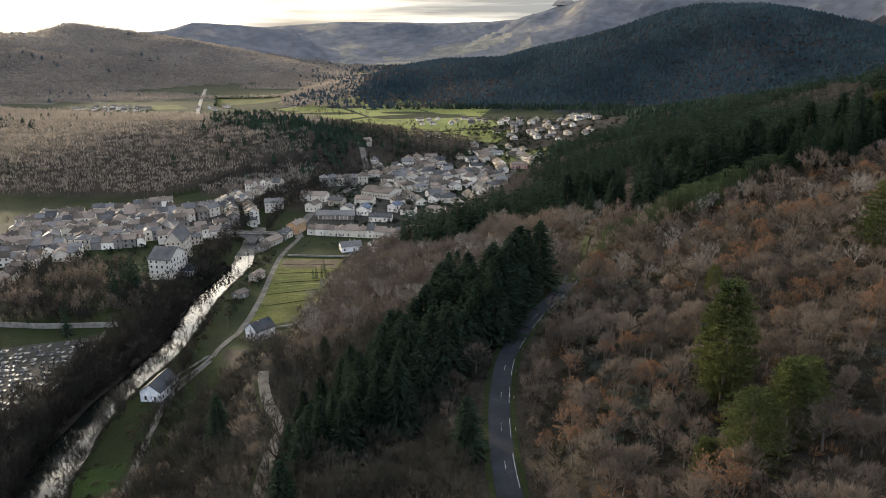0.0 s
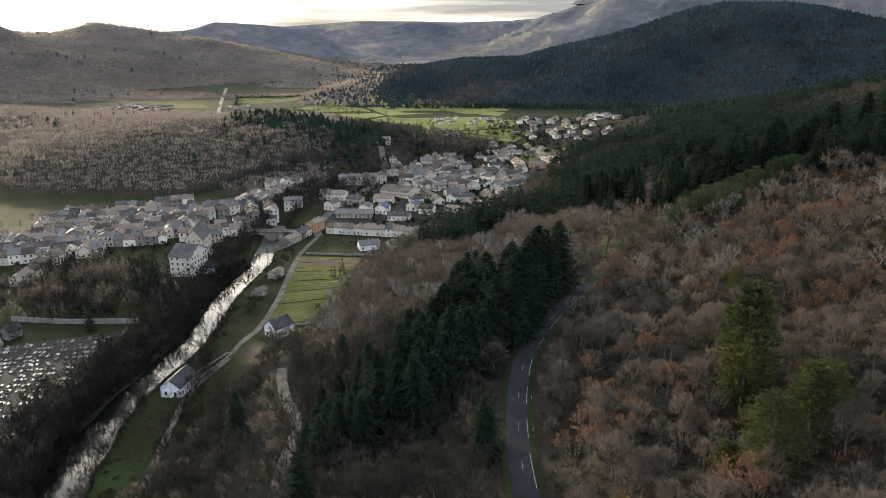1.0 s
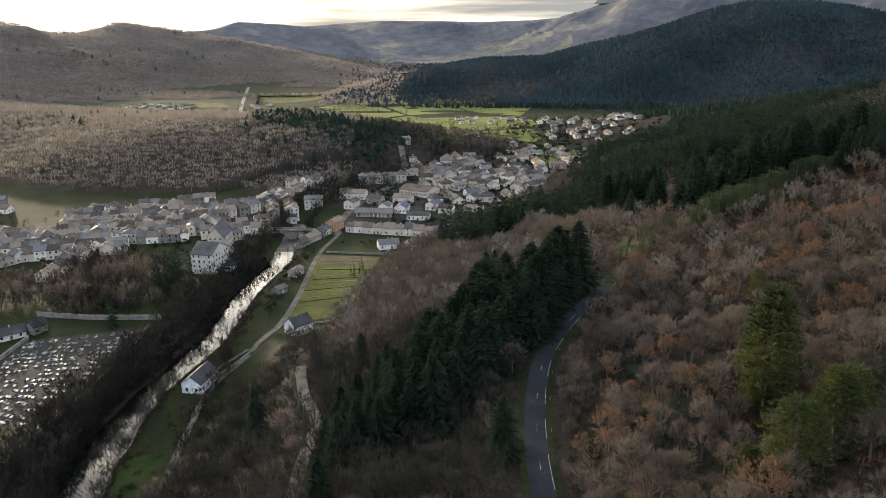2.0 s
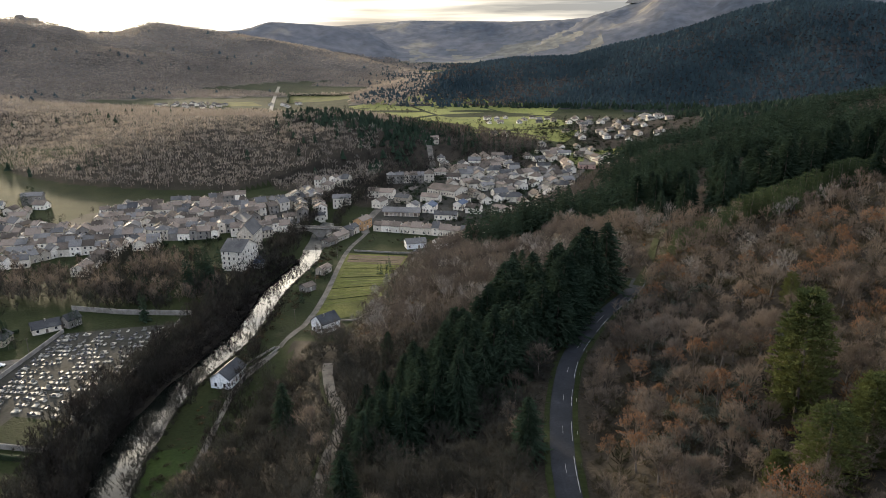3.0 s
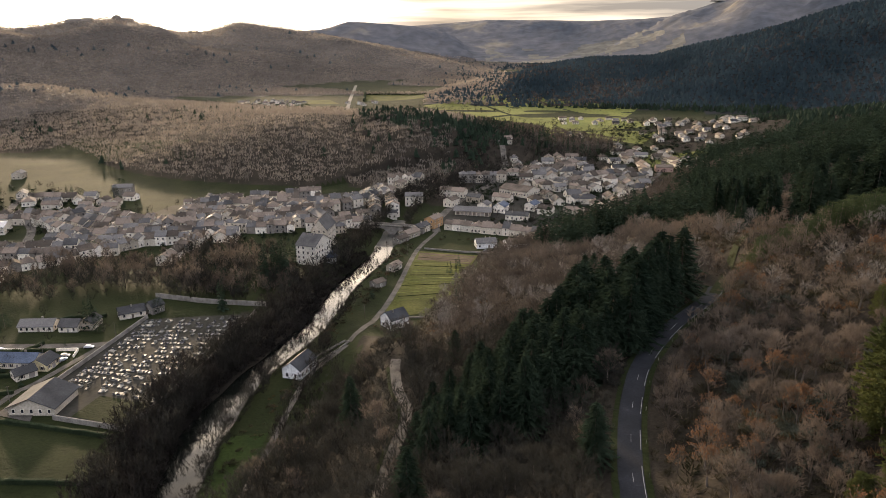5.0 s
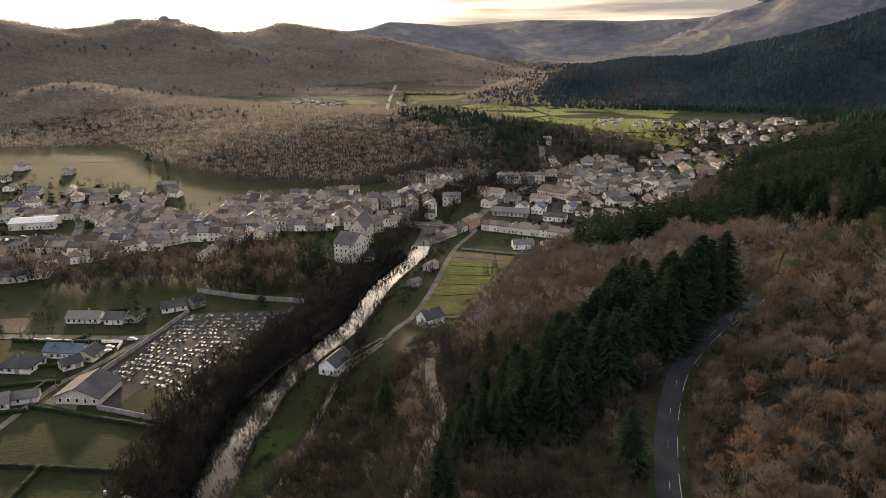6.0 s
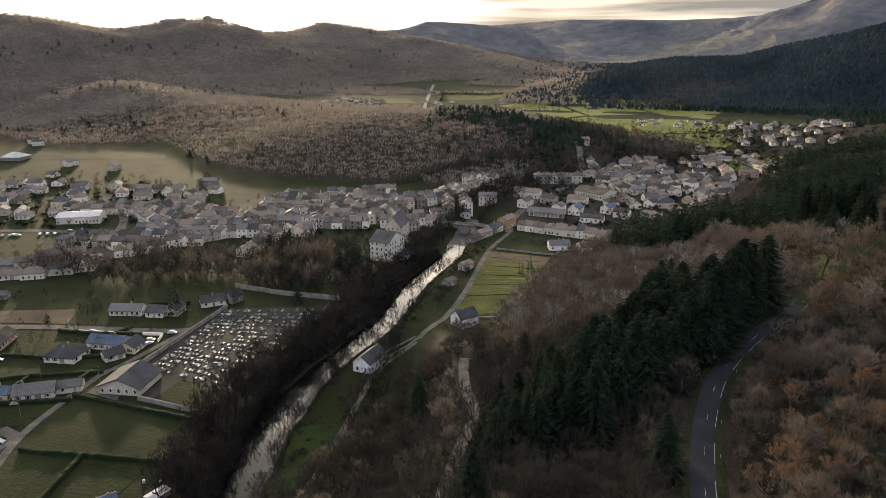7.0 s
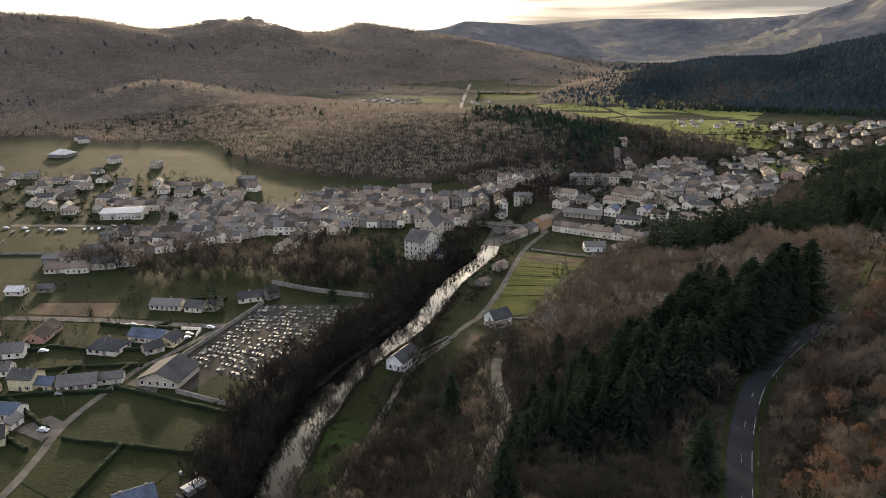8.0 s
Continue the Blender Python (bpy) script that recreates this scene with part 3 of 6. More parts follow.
def tuft(seed, n, tall, wide):
    """A low bush of many short shoots."""
    rnd = random.Random(seed)
    s = Shape()
    for i in range(n):
        a, r = rnd.uniform(0, 6.28), rnd.uniform(0, 0.45)
        o = Vector((math.cos(a) * r, math.sin(a) * r, rnd.uniform(0, 0.45)))
        t = (Vector((math.cos(a), math.sin(a), 0)) * rnd.uniform(0.1, 0.9) + Vector((0, 0, rnd.uniform(0.2, 1)))).normalized()
        side = t.cross(Vector((rnd.uniform(-1, 1), rnd.uniform(-1, 1), rnd.uniform(-1, 1)))).normalized() * wide
        s.face((o - side, o + side, o + t * tall * rnd.uniform(0.5, 1)))
    return s


def dome(seed, n, wide):
    """A leafless crown seen from afar: fine upright twigs filling a dome, over a short stem."""
    rnd = random.Random(seed)
    s = Shape()
    for i in range(n):
        a, e = rnd.uniform(0, 6.2832), math.asin(rnd.uniform(-0.1, 1))
        out = Vector((math.cos(a) * math.cos(e) * 0.42, math.sin(a) * math.cos(e) * 0.42, math.sin(e) * 0.4))
        o = Vector((0, 0, 0.4)) + out * rnd.uniform(0.4, 0.8)
        t = (out.normalized() * 0.55 + Vector((0, 0, 0.8)) + sway(rnd, 0) * 0.3).normalized()
        side = t.cross(Vector((rnd.uniform(-1, 1), rnd.uniform(-1, 1), rnd.uniform(-0.3, 0.3)))).normalized() * wide
        s.face((o - side, o + side, o + t * rnd.uniform(0.16, 0.34)))
    s.face(((-0.02, 0, 0), (0.02, 0, 0), (0.004, 0, 0.62)))
    return s


def spire(seed, sides=5):
    """A conifer seen from afar: two uneven tiers of boughs."""
    rnd = random.Random(seed)
    s = Shape()
    for z0, z1, r in ((0.05, 0.68, 0.27), (0.42, 1.0, 0.17)):
        tip = (rnd.uniform(-0.03, 0.03), rnd.uniform(-0.03, 0.03), z1)
        ring = []
        for i in range(sides):
            a, q = 6.2832 * (i + rnd.uniform(-0.3, 0.3)) / sides, r * rnd.uniform(0.7, 1.25)
            ring.append((math.cos(a) * q, math.sin(a) * q, z0 + rnd.uniform(-0.08, 0.1)))
        for i in range(sides):
            s.face((ring[i], ring[(i + 1) % sides], tip))
    return s


def scatter(name, shapes, places, mats, label, category, seed=1):
    """Joins many plants into one object. places: rows of x, y, z, height, spread."""
    rnd = np.random.RandomState(seed)
    packs = []
    for s in shapes:
        tri, mi = [], []
        for f, m in zip(s.f, s.m):
            for i in range(1, len(f) - 1):
                tri.append((f[0], f[i], f[i + 1]))
                mi.append(m)
        packs.append((np.array(s.v), np.array(tri), np.array(mi)))
    V, F, MI, base = [], [], [], 0
    pick = rnd.randint(0, len(shapes), len(places))
    turn = rnd.uniform(0, 6.2832, len(places))
    for k, (x, y, z, h, w) in enumerate(places):
        v, f, mi = packs[pick[k]]
        c, s_ = math.cos(turn[k]), math.sin(turn[k])
        o = np.empty_like(v)
        o[:, 0] = (v[:, 0] * c - v[:, 1] * s_) * w + x
        o[:, 1] = (v[:, 0] * s_ + v[:, 1] * c) * w + y
        o[:, 2] = v[:, 2] * h + z
        V.append(o)
        F.append(f + base)
        MI.append(mi)
        base += len(v)
    if not V:
        return None
    V, F, MI = np.concatenate(V), np.concatenate(F), np.concatenate(MI)
    me = bpy.data.meshes.new(name)
    me.vertices.add(len(V))
    me.vertices.foreach_set("co", V.ravel())
    me.loops.add(F.size)
    me.loops.foreach_set("vertex_index", F.ravel().astype(np.int32))
    me.polygons.add(len(F))
    me.polygons.foreach_set("loop_start", np.arange(0, F.size, 3, dtype=np.int32))
    for m in mats:
        me.materials.append(m)
    me.polygons.foreach_set("material_index", MI.astype(np.int32))
    me.update(calc_edges=True)
    return tagged(new(name, me), label, category, kind="stuff")


def in_view(x, y, pad=3):
    a = np.degrees(np.arctan2(x, y))
    return (a > -54 - pad) & (a < 33 + pad) & (y > 30)


def jitter(x0, x1, y0, y1, step, seed):
    r = np.random.RandomState(seed)
    a, b = np.meshgrid(np.arange(x0, x1, step), np.arange(y0, y1, step))
    a = a.ravel() + r.uniform(-0.48, 0.48, a.size) * step
    b = b.ravel() + r.uniform(-0.48, 0.48, b.size) * step
    return a, b, r


BAND = [(6, 404), (50, 418), (82, 364), (98, 314), (122, 284), (160, 280), (240, 325), (340, 400)]
BELT = [(54, 236), (64, 246), (80, 250), (100, 255), (124, 264), (150, 278)]


def fir_share(x, y):
    """How much of the wood is conifers, by place."""
    a = 1 - smooth(16, 21, to_line(x, y, [(-27, 162), (-8, 180), (21, 205)])[0])
    d, _, _ = to_line(x, y, BAND)
    b = 1 - smooth(22, 36, d)
    c = smooth(410, 450, y) * smooth(60, 90, x) * (0.55 + 0.45 * np.sign(sines(x, y, 55, 160) + 0.25))
    n = 0.03 * (sines(x, y, 56, 40) > 0.7)
    low = 0.18 * (1 - smooth(0.5, 1.1, np.hypot((x + 28) / 18, (y - 165) / 26)))
    # a bare gap in the belt of conifers
    b = b * smooth(2.5, 5.5, np.abs(x - 0.272 * y))
    return np.clip(np.maximum.reduce([a, b, c, n, low]), 0, 1)


# near hillside
x, y, rng = jitter(-150, 420, 45, 760, 5.3, 11)
z = land(x, y)
dr, _, rside = to_line(x, y, ROAD)
dl, _, _ = to_line(x, y, LANE)
df, _, fside = to_line(x, y, FOOT)
up = np.where(fside > 0, df, -df)
dg, _, _ = to_line(x, y, [(44, 228), (50, 246), (57, 265), (70, 284), (92, 306)])
keep = (up > 5) & (to_line(x, y, BELT)[0] > 3 + 5 * smooth(60, 90, x)) & (dg > 2.6) & in_view(x, y, 6) & (dr > np.where(y > 236, 0.0, 5.4)) & (to_line(x, y, [(-85, 288), (-74, 252)])[0] > 10) & (np.hypot(x + 72, y - 300) > 7) & (to_line(x, y, [(-83, 292), (-68, 258)])[0] > 12) & (dl > np.where(y > 211, 0.0, np.where(y < 160, 1.2, 3.0)))
x, y, z, dr, up, rside, dl_ = x[keep], y[keep], z[keep], dr[keep], up[keep], rside[keep], dl[keep]
fs = np.where((rside > 0) & (y < 270) & (dr < 60), 0.0, fir_share(x, y))
dice = rng.uniform(0, 1, len(x))
is_fir = dice < fs
above_road = (rside > 0) & (dr < 160) & (y < 300)
tall = np.where(is_fir, rng.uniform(11, 21, len(x)), np.where(above_road, rng.uniform(4.5, 9.5, len(x)), rng.uniform(7, 12.5, len(x))))
spread = tall * np.where(is_fir, rng.uniform(0.95, 1.3, len(x)), rng.uniform(0.85, 1.2, len(x)))
is_fir &= ~((dl_ < 6.5) & (y < 230))
grove = is_fir & (to_line(x, y, [(-27, 162), (-8, 180), (21, 205)])[0] < 24)
tall = np.where(grove, rng.uniform(0.85, 1.1, len(x)) * (14.5 + 10.5 * smooth(-38, 6, x)), tall)
spread = np.where(grove, tall * rng.uniform(1.05, 1.4, len(x)), spread)
inband = is_fir & (y > 270)
tall = np.where(inband, rng.uniform(16, 27, len(x)), tall)
spread = np.where(inband, tall * rng.uniform(0.95, 1.35, len(x)), spread)
rust_here = (~is_fir) & (sines(x, y, 71, 38) + rng.uniform(-0.7, 0.7, len(x)) > 0.7) & above_road & (y < 225)

thinned = rng.uniform(0, 1, len(x)) < np.where(y > 270, 0.55, 1.0)
firs = [i for i in np.argsort(np.hypot(x, y)) if is_fir[i] and thinned[i]]
bares = [i for i in np.argsort(np.hypot(x, y)) if not is_fir[i] and not rust_here[i]]
rusts = [i for i in np.argsort(np.hypot(x, y)) if rust_here[i]]


def tree_kind(name, crown, trunk, mats_crown, label, category, group):
    e = new(name)
    e.empty_display_size = 0.2
    c = new("crown", crown.mesh("crown", mats_crown))
    t = new("trunk", trunk.mesh("trunk", [M["bark"]]))
    c.parent = t.parent = e
    return tagged(e, label, category, group)


def plant(protos, rows, seed):
    rnd = random.Random(seed)
    for k, (px_, py_, pz_, h, w) in enumerate(rows):
        src = protos[k % len(protos)]
        m = pose(px_, py_, pz_, 0, 0, rnd.uniform(0, 360))
        if k < len(protos):
            ob = src
            ob.matrix_basis = m
        else:
            ob = copy_thing(src, m)
        ob.scale = (w, w, h)


def rows_of(idx):
    return [(x[i], y[i], z[i] - 0.2, tall[i], spread[i]) for i in idx]


plant([tree_kind("conifer", fir_crown(100 + k, 30, 8, 12, 0.16, 0.25, 0.1, 0.09, 0.0075), fir_trunk(), [M["needle"]], "tall dark green conifer on the wooded slope", "tree", "conifers on the slope") for k in range(5)], rows_of(firs[:260]), 1)
scatter("conifer_wood", [fir_crown(110 + k, 14, 6, 3, 0.3, 0.24, 0.12, 0.25, 0.011) for k in range(6)], rows_of(firs[260:1100]), [M["needle"]], "dense dark conifer wood on the hillside", "trees")
scatter("conifer_wood", [fir_crown(115 + k, 9, 5, 2, 0.35, 0.25, 0.1, 0.3, 0.013) for k in range(6)], rows_of(firs[1100:]), [M["needle"]], "dark conifer wood farther along the hillside", "trees", 2)
# most bare trees below the road take the mossy, shade-darkened twigs
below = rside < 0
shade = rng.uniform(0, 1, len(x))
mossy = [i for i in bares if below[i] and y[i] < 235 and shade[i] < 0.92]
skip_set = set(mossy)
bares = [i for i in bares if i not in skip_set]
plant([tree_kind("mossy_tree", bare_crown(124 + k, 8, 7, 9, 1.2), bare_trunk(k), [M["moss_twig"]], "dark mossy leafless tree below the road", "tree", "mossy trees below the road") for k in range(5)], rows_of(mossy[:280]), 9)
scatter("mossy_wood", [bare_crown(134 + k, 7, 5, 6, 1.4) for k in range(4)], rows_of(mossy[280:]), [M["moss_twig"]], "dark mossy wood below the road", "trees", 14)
plant([tree_kind("bare_tree", bare_crown(120 + k, 9, 8, 11, 1.15), bare_trunk(k), [M["twig"]], "leafless grey-brown tree on the wooded slope", "tree", "bare trees on the slope") for k in range(6)], rows_of(bares[:290]), 2)
mid = [i for k, i in enumerate(bares[290:1700]) if k % 7]
scatter("pale_trees", [bare_crown(145 + k, 7, 6, 7, 1.1) for k in range(4)], rows_of(bares[290:1700:7]), [M["pale"]], "pale grey leafless trees standing out of the wood", "trees", 13)
low_side = lambda i: below[i] and y[i] < 430
scatter("bare_wood", [bare_crown(130 + k, 6, 6, 6, 1.8) for k in range(6)], rows_of([i for i in mid if not low_side(i)]), [M["twig"]], "leafless brown wood on the hillside", "trees", 3)
scatter("bare_wood", [bare_crown(136 + k, 6, 6, 7, 1.5) for k in range(6)], rows_of([i for i in mid if low_side(i)]), [M["grey_twig"]], "leafless grey-brown wood below the road", "trees", 15)
scatter("bare_wood", [bare_crown(140 + k, 5, 3, 4, 3.4) for k in range(6)], rows_of(bares[1700:]), [M["grey_twig"]], "leafless brown wood farther along the hillside", "trees", 4)
plant([tree_kind("oak_tree", bare_crown(150 + k, 8, 6, 8, 1.2, leaf=1.0), bare_trunk(k), [M["twig"], M["rust"]], "small oak with rust-brown withered leaves", "tree", "rusty oaks on the slope") for k in range(4)], rows_of(rusts[:220]), 5)

# undergrowth on the open slope
bx, by, rng = jitter(-120, 230, 45, 330, 2.9, 12)
bz = land(bx, by)
dr, _, _ = to_line(bx, by, ROAD)
dl, _, _ = to_line(bx, by, LANE)
df, _, fs_ = to_line(bx, by, FOOT)
keep = (np.where(fs_ > 0, df, -df) > 3) & in_view(bx, by, 6) & (dr > 4.2) & (dl > 2.6)
bx, by, bz = bx[keep], by[keep], bz[keep]
hs = rng.uniform(1.0, 2.8, len(bx))
places = list(zip(bx, by, bz - 0.1, hs, hs * rng.uniform(0.9, 1.5, len(bx))))
# undergrowth below the road gets its shade through a darker colour
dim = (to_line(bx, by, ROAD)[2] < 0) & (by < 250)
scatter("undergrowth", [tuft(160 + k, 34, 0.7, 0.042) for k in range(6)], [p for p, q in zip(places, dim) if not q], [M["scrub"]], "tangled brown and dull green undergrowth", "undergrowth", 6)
scatter("undergrowth", [tuft(166 + k, 30, 0.7, 0.045) for k in range(6)], [p for p, q in zip(places, dim) if q], [M["moss_twig"]], "dark undergrowth below the road, shade put into its colour", "undergrowth", 16)

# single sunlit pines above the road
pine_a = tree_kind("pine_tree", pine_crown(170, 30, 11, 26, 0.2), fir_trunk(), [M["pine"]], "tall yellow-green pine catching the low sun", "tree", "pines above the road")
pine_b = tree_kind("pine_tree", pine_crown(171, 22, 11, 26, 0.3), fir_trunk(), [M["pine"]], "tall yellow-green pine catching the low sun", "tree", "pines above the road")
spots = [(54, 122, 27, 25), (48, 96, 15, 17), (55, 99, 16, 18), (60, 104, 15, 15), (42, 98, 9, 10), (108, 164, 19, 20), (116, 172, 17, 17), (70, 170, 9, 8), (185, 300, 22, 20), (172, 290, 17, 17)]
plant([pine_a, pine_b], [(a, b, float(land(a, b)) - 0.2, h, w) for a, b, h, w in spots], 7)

bushes = []
rnd = random.Random(77)
for cx0, cy0, rx0, ry0, n in ((44, 125, 6, 12, 70), (36, 150, 4, 8, 20), (75, 110, 6, 8, 24), (52, 232, 4, 8, 16), (38, 165, 5, 25, 50), (60, 150, 12, 20, 40), (48, 190, 8, 15, 30), (34, 120, 6, 14, 24)):
    for _ in range(n):
        a, r = rnd.uniform(0, 6.28), math.sqrt(rnd.random())
        px0, py0, h = cx0 + rx0 * r * math.cos(a), cy0 + ry0 * r * math.sin(a), rnd.uniform(1.4, 3.2)
        bushes.append((px0, py0, float(land(px0, py0)) - 0.2, h, h * rnd.uniform(0.9, 1.3)))
scatter("evergreen_bushes", [tuft(260 + k, 90, 0.4, 0.035) for k in range(4)], bushes, [M["sage"]], "grey-green evergreen bushes on the open slope", "bushes", 26)

# belt of young pines beside the grass track
young = [tree_kind("young_pine", pine_crown(280 + k, 15, 8, 11, 0.3), fir_trunk(), [M["young"]], "young green pine beside the grass track", "tree", "young pines by the track") for k in range(3)]
spots = []
for p in along(BELT, 1.2):
    wide = 2.5 + 4.5 * float(smooth(60, 90, p.x))
    for _ in range(1 + (rnd.random() < 0.25)):
        a, b = p.x + rnd.gauss(0, wide * 0.6) + 2, p.y + rnd.gauss(0, wide * 0.6)
        h = rnd.uniform(6, 9) + 3 * float(smooth(60, 100, p.x))
        spots.append((a, b, float(land(a, b)) - 0.2, h, h * rnd.uniform(0.85, 1.2)))
plant(young, spots, 17)

bushes = []
for cx0, cy0, rx0, ry0, n in ((-110, 330, 5, 60, 90), (-112, 410, 6, 26, 60), (-112, 270, 5, 40, 40), (-70, 445, 24, 5, 14), (-85, 285, 8, 8, 8), (-106, 200, 7, 40, 50)):
    for _ in range(n):
        a, r = rnd.uniform(0, 6.28), math.sqrt(rnd.random())
        px0, py0, h = cx0 + rx0 * r * math.cos(a), cy0 + ry0 * r * math.sin(a), rnd.choice((0.5, 0.8, 1.1, 1.6, 2.6))
        if to_line(np.array(px0), np.array(py0), VALLEY_LANE)[0] > 2.6 and to_line(np.array(px0), np.array(py0), RIVER)[0] > 8:
            bushes.append((px0, py0, float(land(px0, py0)) - 0.1, h, h * rnd.uniform(1.0, 1.6)))
scatter("garden_bushes", [tuft(270 + k, 60, 0.45, 0.04) for k in range(4)], bushes, [M["scrub"]], "low bushes and brambles in the riverside gardens", "bushes", 27)

# river banks and copses of the valley
rows = []
rnd = random.Random(31)
for p in along(RIVER[1:9], 2.6):
    for side, lo, hi, n in ((-1, 6.5, 27, 8), (1, 8, 12, 2)):
        for _ in range(n):
            if side > 0 and rnd.random() < (0.75 if 270 < p.y < 420 else 0.3) or (side < 0 and p.y > 330 and rnd.random() < 0.4) or (p.y > 420 and rnd.random() < 0.5):
                continue
            o = side * rnd.uniform(lo, hi)
            if 255 < p.y < 440 and (side > 0 or abs(o) < 8.6):
                continue
            h = (rnd.uniform(5, 10) if rnd.random() < 0.7 else rnd.uniform(11, 15)) if side < 0 else rnd.uniform(3, 8)
            rows.append((p.x + o, p.y + rnd.uniform(-2, 2), float(land(p.x + o, p.y)) - 0.2, h, h * rnd.uniform(0.7, 1.0)))
for cx0, cy0, rx0, ry0, n in ((-186, 309, 30, 3, 22), (-147, 432, 9, 20, 34), (-144, 496, 3, 20, 30), (-125, 502, 3.5, 22, 30), (-114, 550, 4, 24, 16), (-117, 212, 4, 22, 26), (-139, 215, 5, 34, 34), (-140, 555, 12, 25, 24), (-95, 620, 26, 50, 130), (-125, 570, 12, 40, 40), (-110, 690, 40, 40, 60), (-20, 780, 60, 60, 90), (-100, 860, 60, 70, 80), (-300, 300, 60, 14, 40),
                              (-86, 205, 12, 32, 75), (-76, 160, 14, 34, 70), (-106, 120, 10, 18, 25), (-84, 238, 9, 11, 14), (-107, 262, 4, 14, 16), (-112, 292, 2.5, 45, 26), (-101, 222, 4, 20, 26), (-101, 250, 4, 10, 12), (-130, 1000, 120, 40, 60), (-260, 1130, 160, 40, 70), (0, 900, 60, 30, 40)):
    for _ in range(n):
        a, r = rnd.uniform(0, 6.28), math.sqrt(rnd.random())
        px0, py0 = cx0 + rx0 * r * math.cos(a), cy0 + ry0 * r * math.sin(a)
        h = rnd.uniform(6, 11)
        rows.append((px0, py0, float(land(px0, py0)) - 0.2, h, h * rnd.uniform(0.75, 1.0)))
for p in along(RIVER[1:5], 2.4):
    for side in (-1, 1):
        for _ in range(2 if p.y < 262 else 1):
            if side > 0 and rnd.random() < 0.65:
                continue
            o = side * rnd.uniform(6.8, 10.5)
            h = rnd.uniform(6, 11)
            if p.y > 250:
                if side > 0 or rnd.random() < 0.6:
                    continue
                h *= 0.55
            rows.append((p.x + o, p.y, float(land(p.x + o, p.y)) - 0.3, h, h * rnd.uniform(0.8, 1.1)))
bank = []
for p in along(RIVER[1:7], 1.6):
    for _ in range(8):
        o = -rnd.uniform(5.9, 27 if rnd.random() < 0.4 else 11) if rnd.random() < 0.84 else rnd.uniform(6.5, 11)
        h = rnd.uniform(1.2, 3) if o < 0 else rnd.uniform(0.8, 1.6)
        bank.append((p.x + o, p.y + rnd.uniform(-1, 1), float(land(p.x + o, p.y)) - 0.1, h, h * 1.4))
park = []
for cx0, cy0, rx0, ry0, n in ((-185, 338, 34, 28, 170), (-238, 330, 40, 22, 120), (-215, 378, 40, 22, 70), (-300, 306, 55, 18, 80), (-285, 340, 30, 14, 40)):
    for _ in range(n):
        a, r = rnd.uniform(0, 6.28), math.sqrt(rnd.random())
        px0, py0 = cx0 + rx0 * r * math.cos(a), cy0 + ry0 * r * math.sin(a)
        h = rnd.uniform(8, 15)
        park.append((px0, py0, float(land(px0, py0)) - 0.2, h, h * rnd.uniform(0.7, 0.95)))
scatter("park_trees", [bare_crown(245 + k, 6, 5, 7, 1.8) for k in range(5)], park[1::2], [M["twig"]], "tall grey-brown leafless trees of the riverside park", "trees", 25)
scatter("park_trees", [bare_crown(240 + k, 6, 5, 6, 1.7) for k in range(5)], park[::2], [M["moss_twig"]], "tall leafless trees of the riverside park", "trees", 24)
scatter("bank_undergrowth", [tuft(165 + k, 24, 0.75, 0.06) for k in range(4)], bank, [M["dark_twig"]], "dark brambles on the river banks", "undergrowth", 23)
for p in along(RIVER[8:10], 2.2):
    for side in (-1, 1):
        for _ in range(2):
            o = side * rnd.uniform(7, 14)
            h = rnd.uniform(6, 11)
            rows.append((p.x + o, p.y, float(land(p.x + o, p.y)) - 0.3, h, h * rnd.uniform(0.8, 1.1)))
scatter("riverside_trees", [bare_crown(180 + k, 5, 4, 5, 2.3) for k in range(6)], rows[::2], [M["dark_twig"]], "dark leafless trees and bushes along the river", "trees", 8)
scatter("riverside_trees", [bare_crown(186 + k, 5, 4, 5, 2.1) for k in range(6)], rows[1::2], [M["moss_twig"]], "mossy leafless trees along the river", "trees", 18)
rows = []
for cx0, cy0, rx0, ry0, n in ((-166, 347, 9, 15, 26), (-184, 325, 12, 8, 8), (-70, 372, 4, 18, 6), (-175, 300, 4, 4, 3), (-225, 268, 4, 4, 3), (-55, 330, 5, 20, 6), (-20, 760, 60, 30, 40), (-80, 800, 40, 20, 40), (80, 880, 20, 10, 14), (-352, 340, 5, 5, 3), (-390, 640, 20, 20, 6)):
    for _ in range(n):
        a, r = rnd.uniform(0, 6.28), math.sqrt(rnd.random())
        px0, py0 = cx0 + rx0 * r * math.cos(a), cy0 + ry0 * r * math.sin(a)
        h = rnd.uniform(10, 18) * (0.55 if cx0 in (-70, -55) else 1.35 if cx0 == -166 else 1)
        rows.append((px0, py0, float(land(px0, py0)) - 0.2, h, h * rnd.uniform(0.8, 1.0)))
scatter("valley_conifers", [fir_crown(190 + k, 11, 6, 2) for k in range(4)], rows, [M["needle"]], "dark conifers among the valley gardens", "trees", 9)

town = []
for cx0, cy0, rx0, ry0, n in ((-250, 440, 130, 90, 200), (-20, 600, 90, 130, 420), (60, 760, 70, 100, 260), (-480, 450, 150, 90, 300), (120, 930, 120, 140, 480), (-215, 375, 40, 25, 110), (-70, 690, 50, 60, 110), (-260, 230, 60, 70, 60), (-330, 330, 70, 40, 70), (-107, 350, 8, 60, 16), (-50, 445, 40, 14, 14)):
    for _ in range(n):
        a, r = rnd.uniform(0, 6.28), math.sqrt(rnd.random())
        px0, py0 = cx0 + rx0 * r * math.cos(a), cy0 + ry0 * r * math.sin(a)
        h = rnd.uniform(3, 8.5)
        town.append((px0, py0, float(land(px0, py0)) - 0.2, h, h * rnd.uniform(0.8, 1.1)))
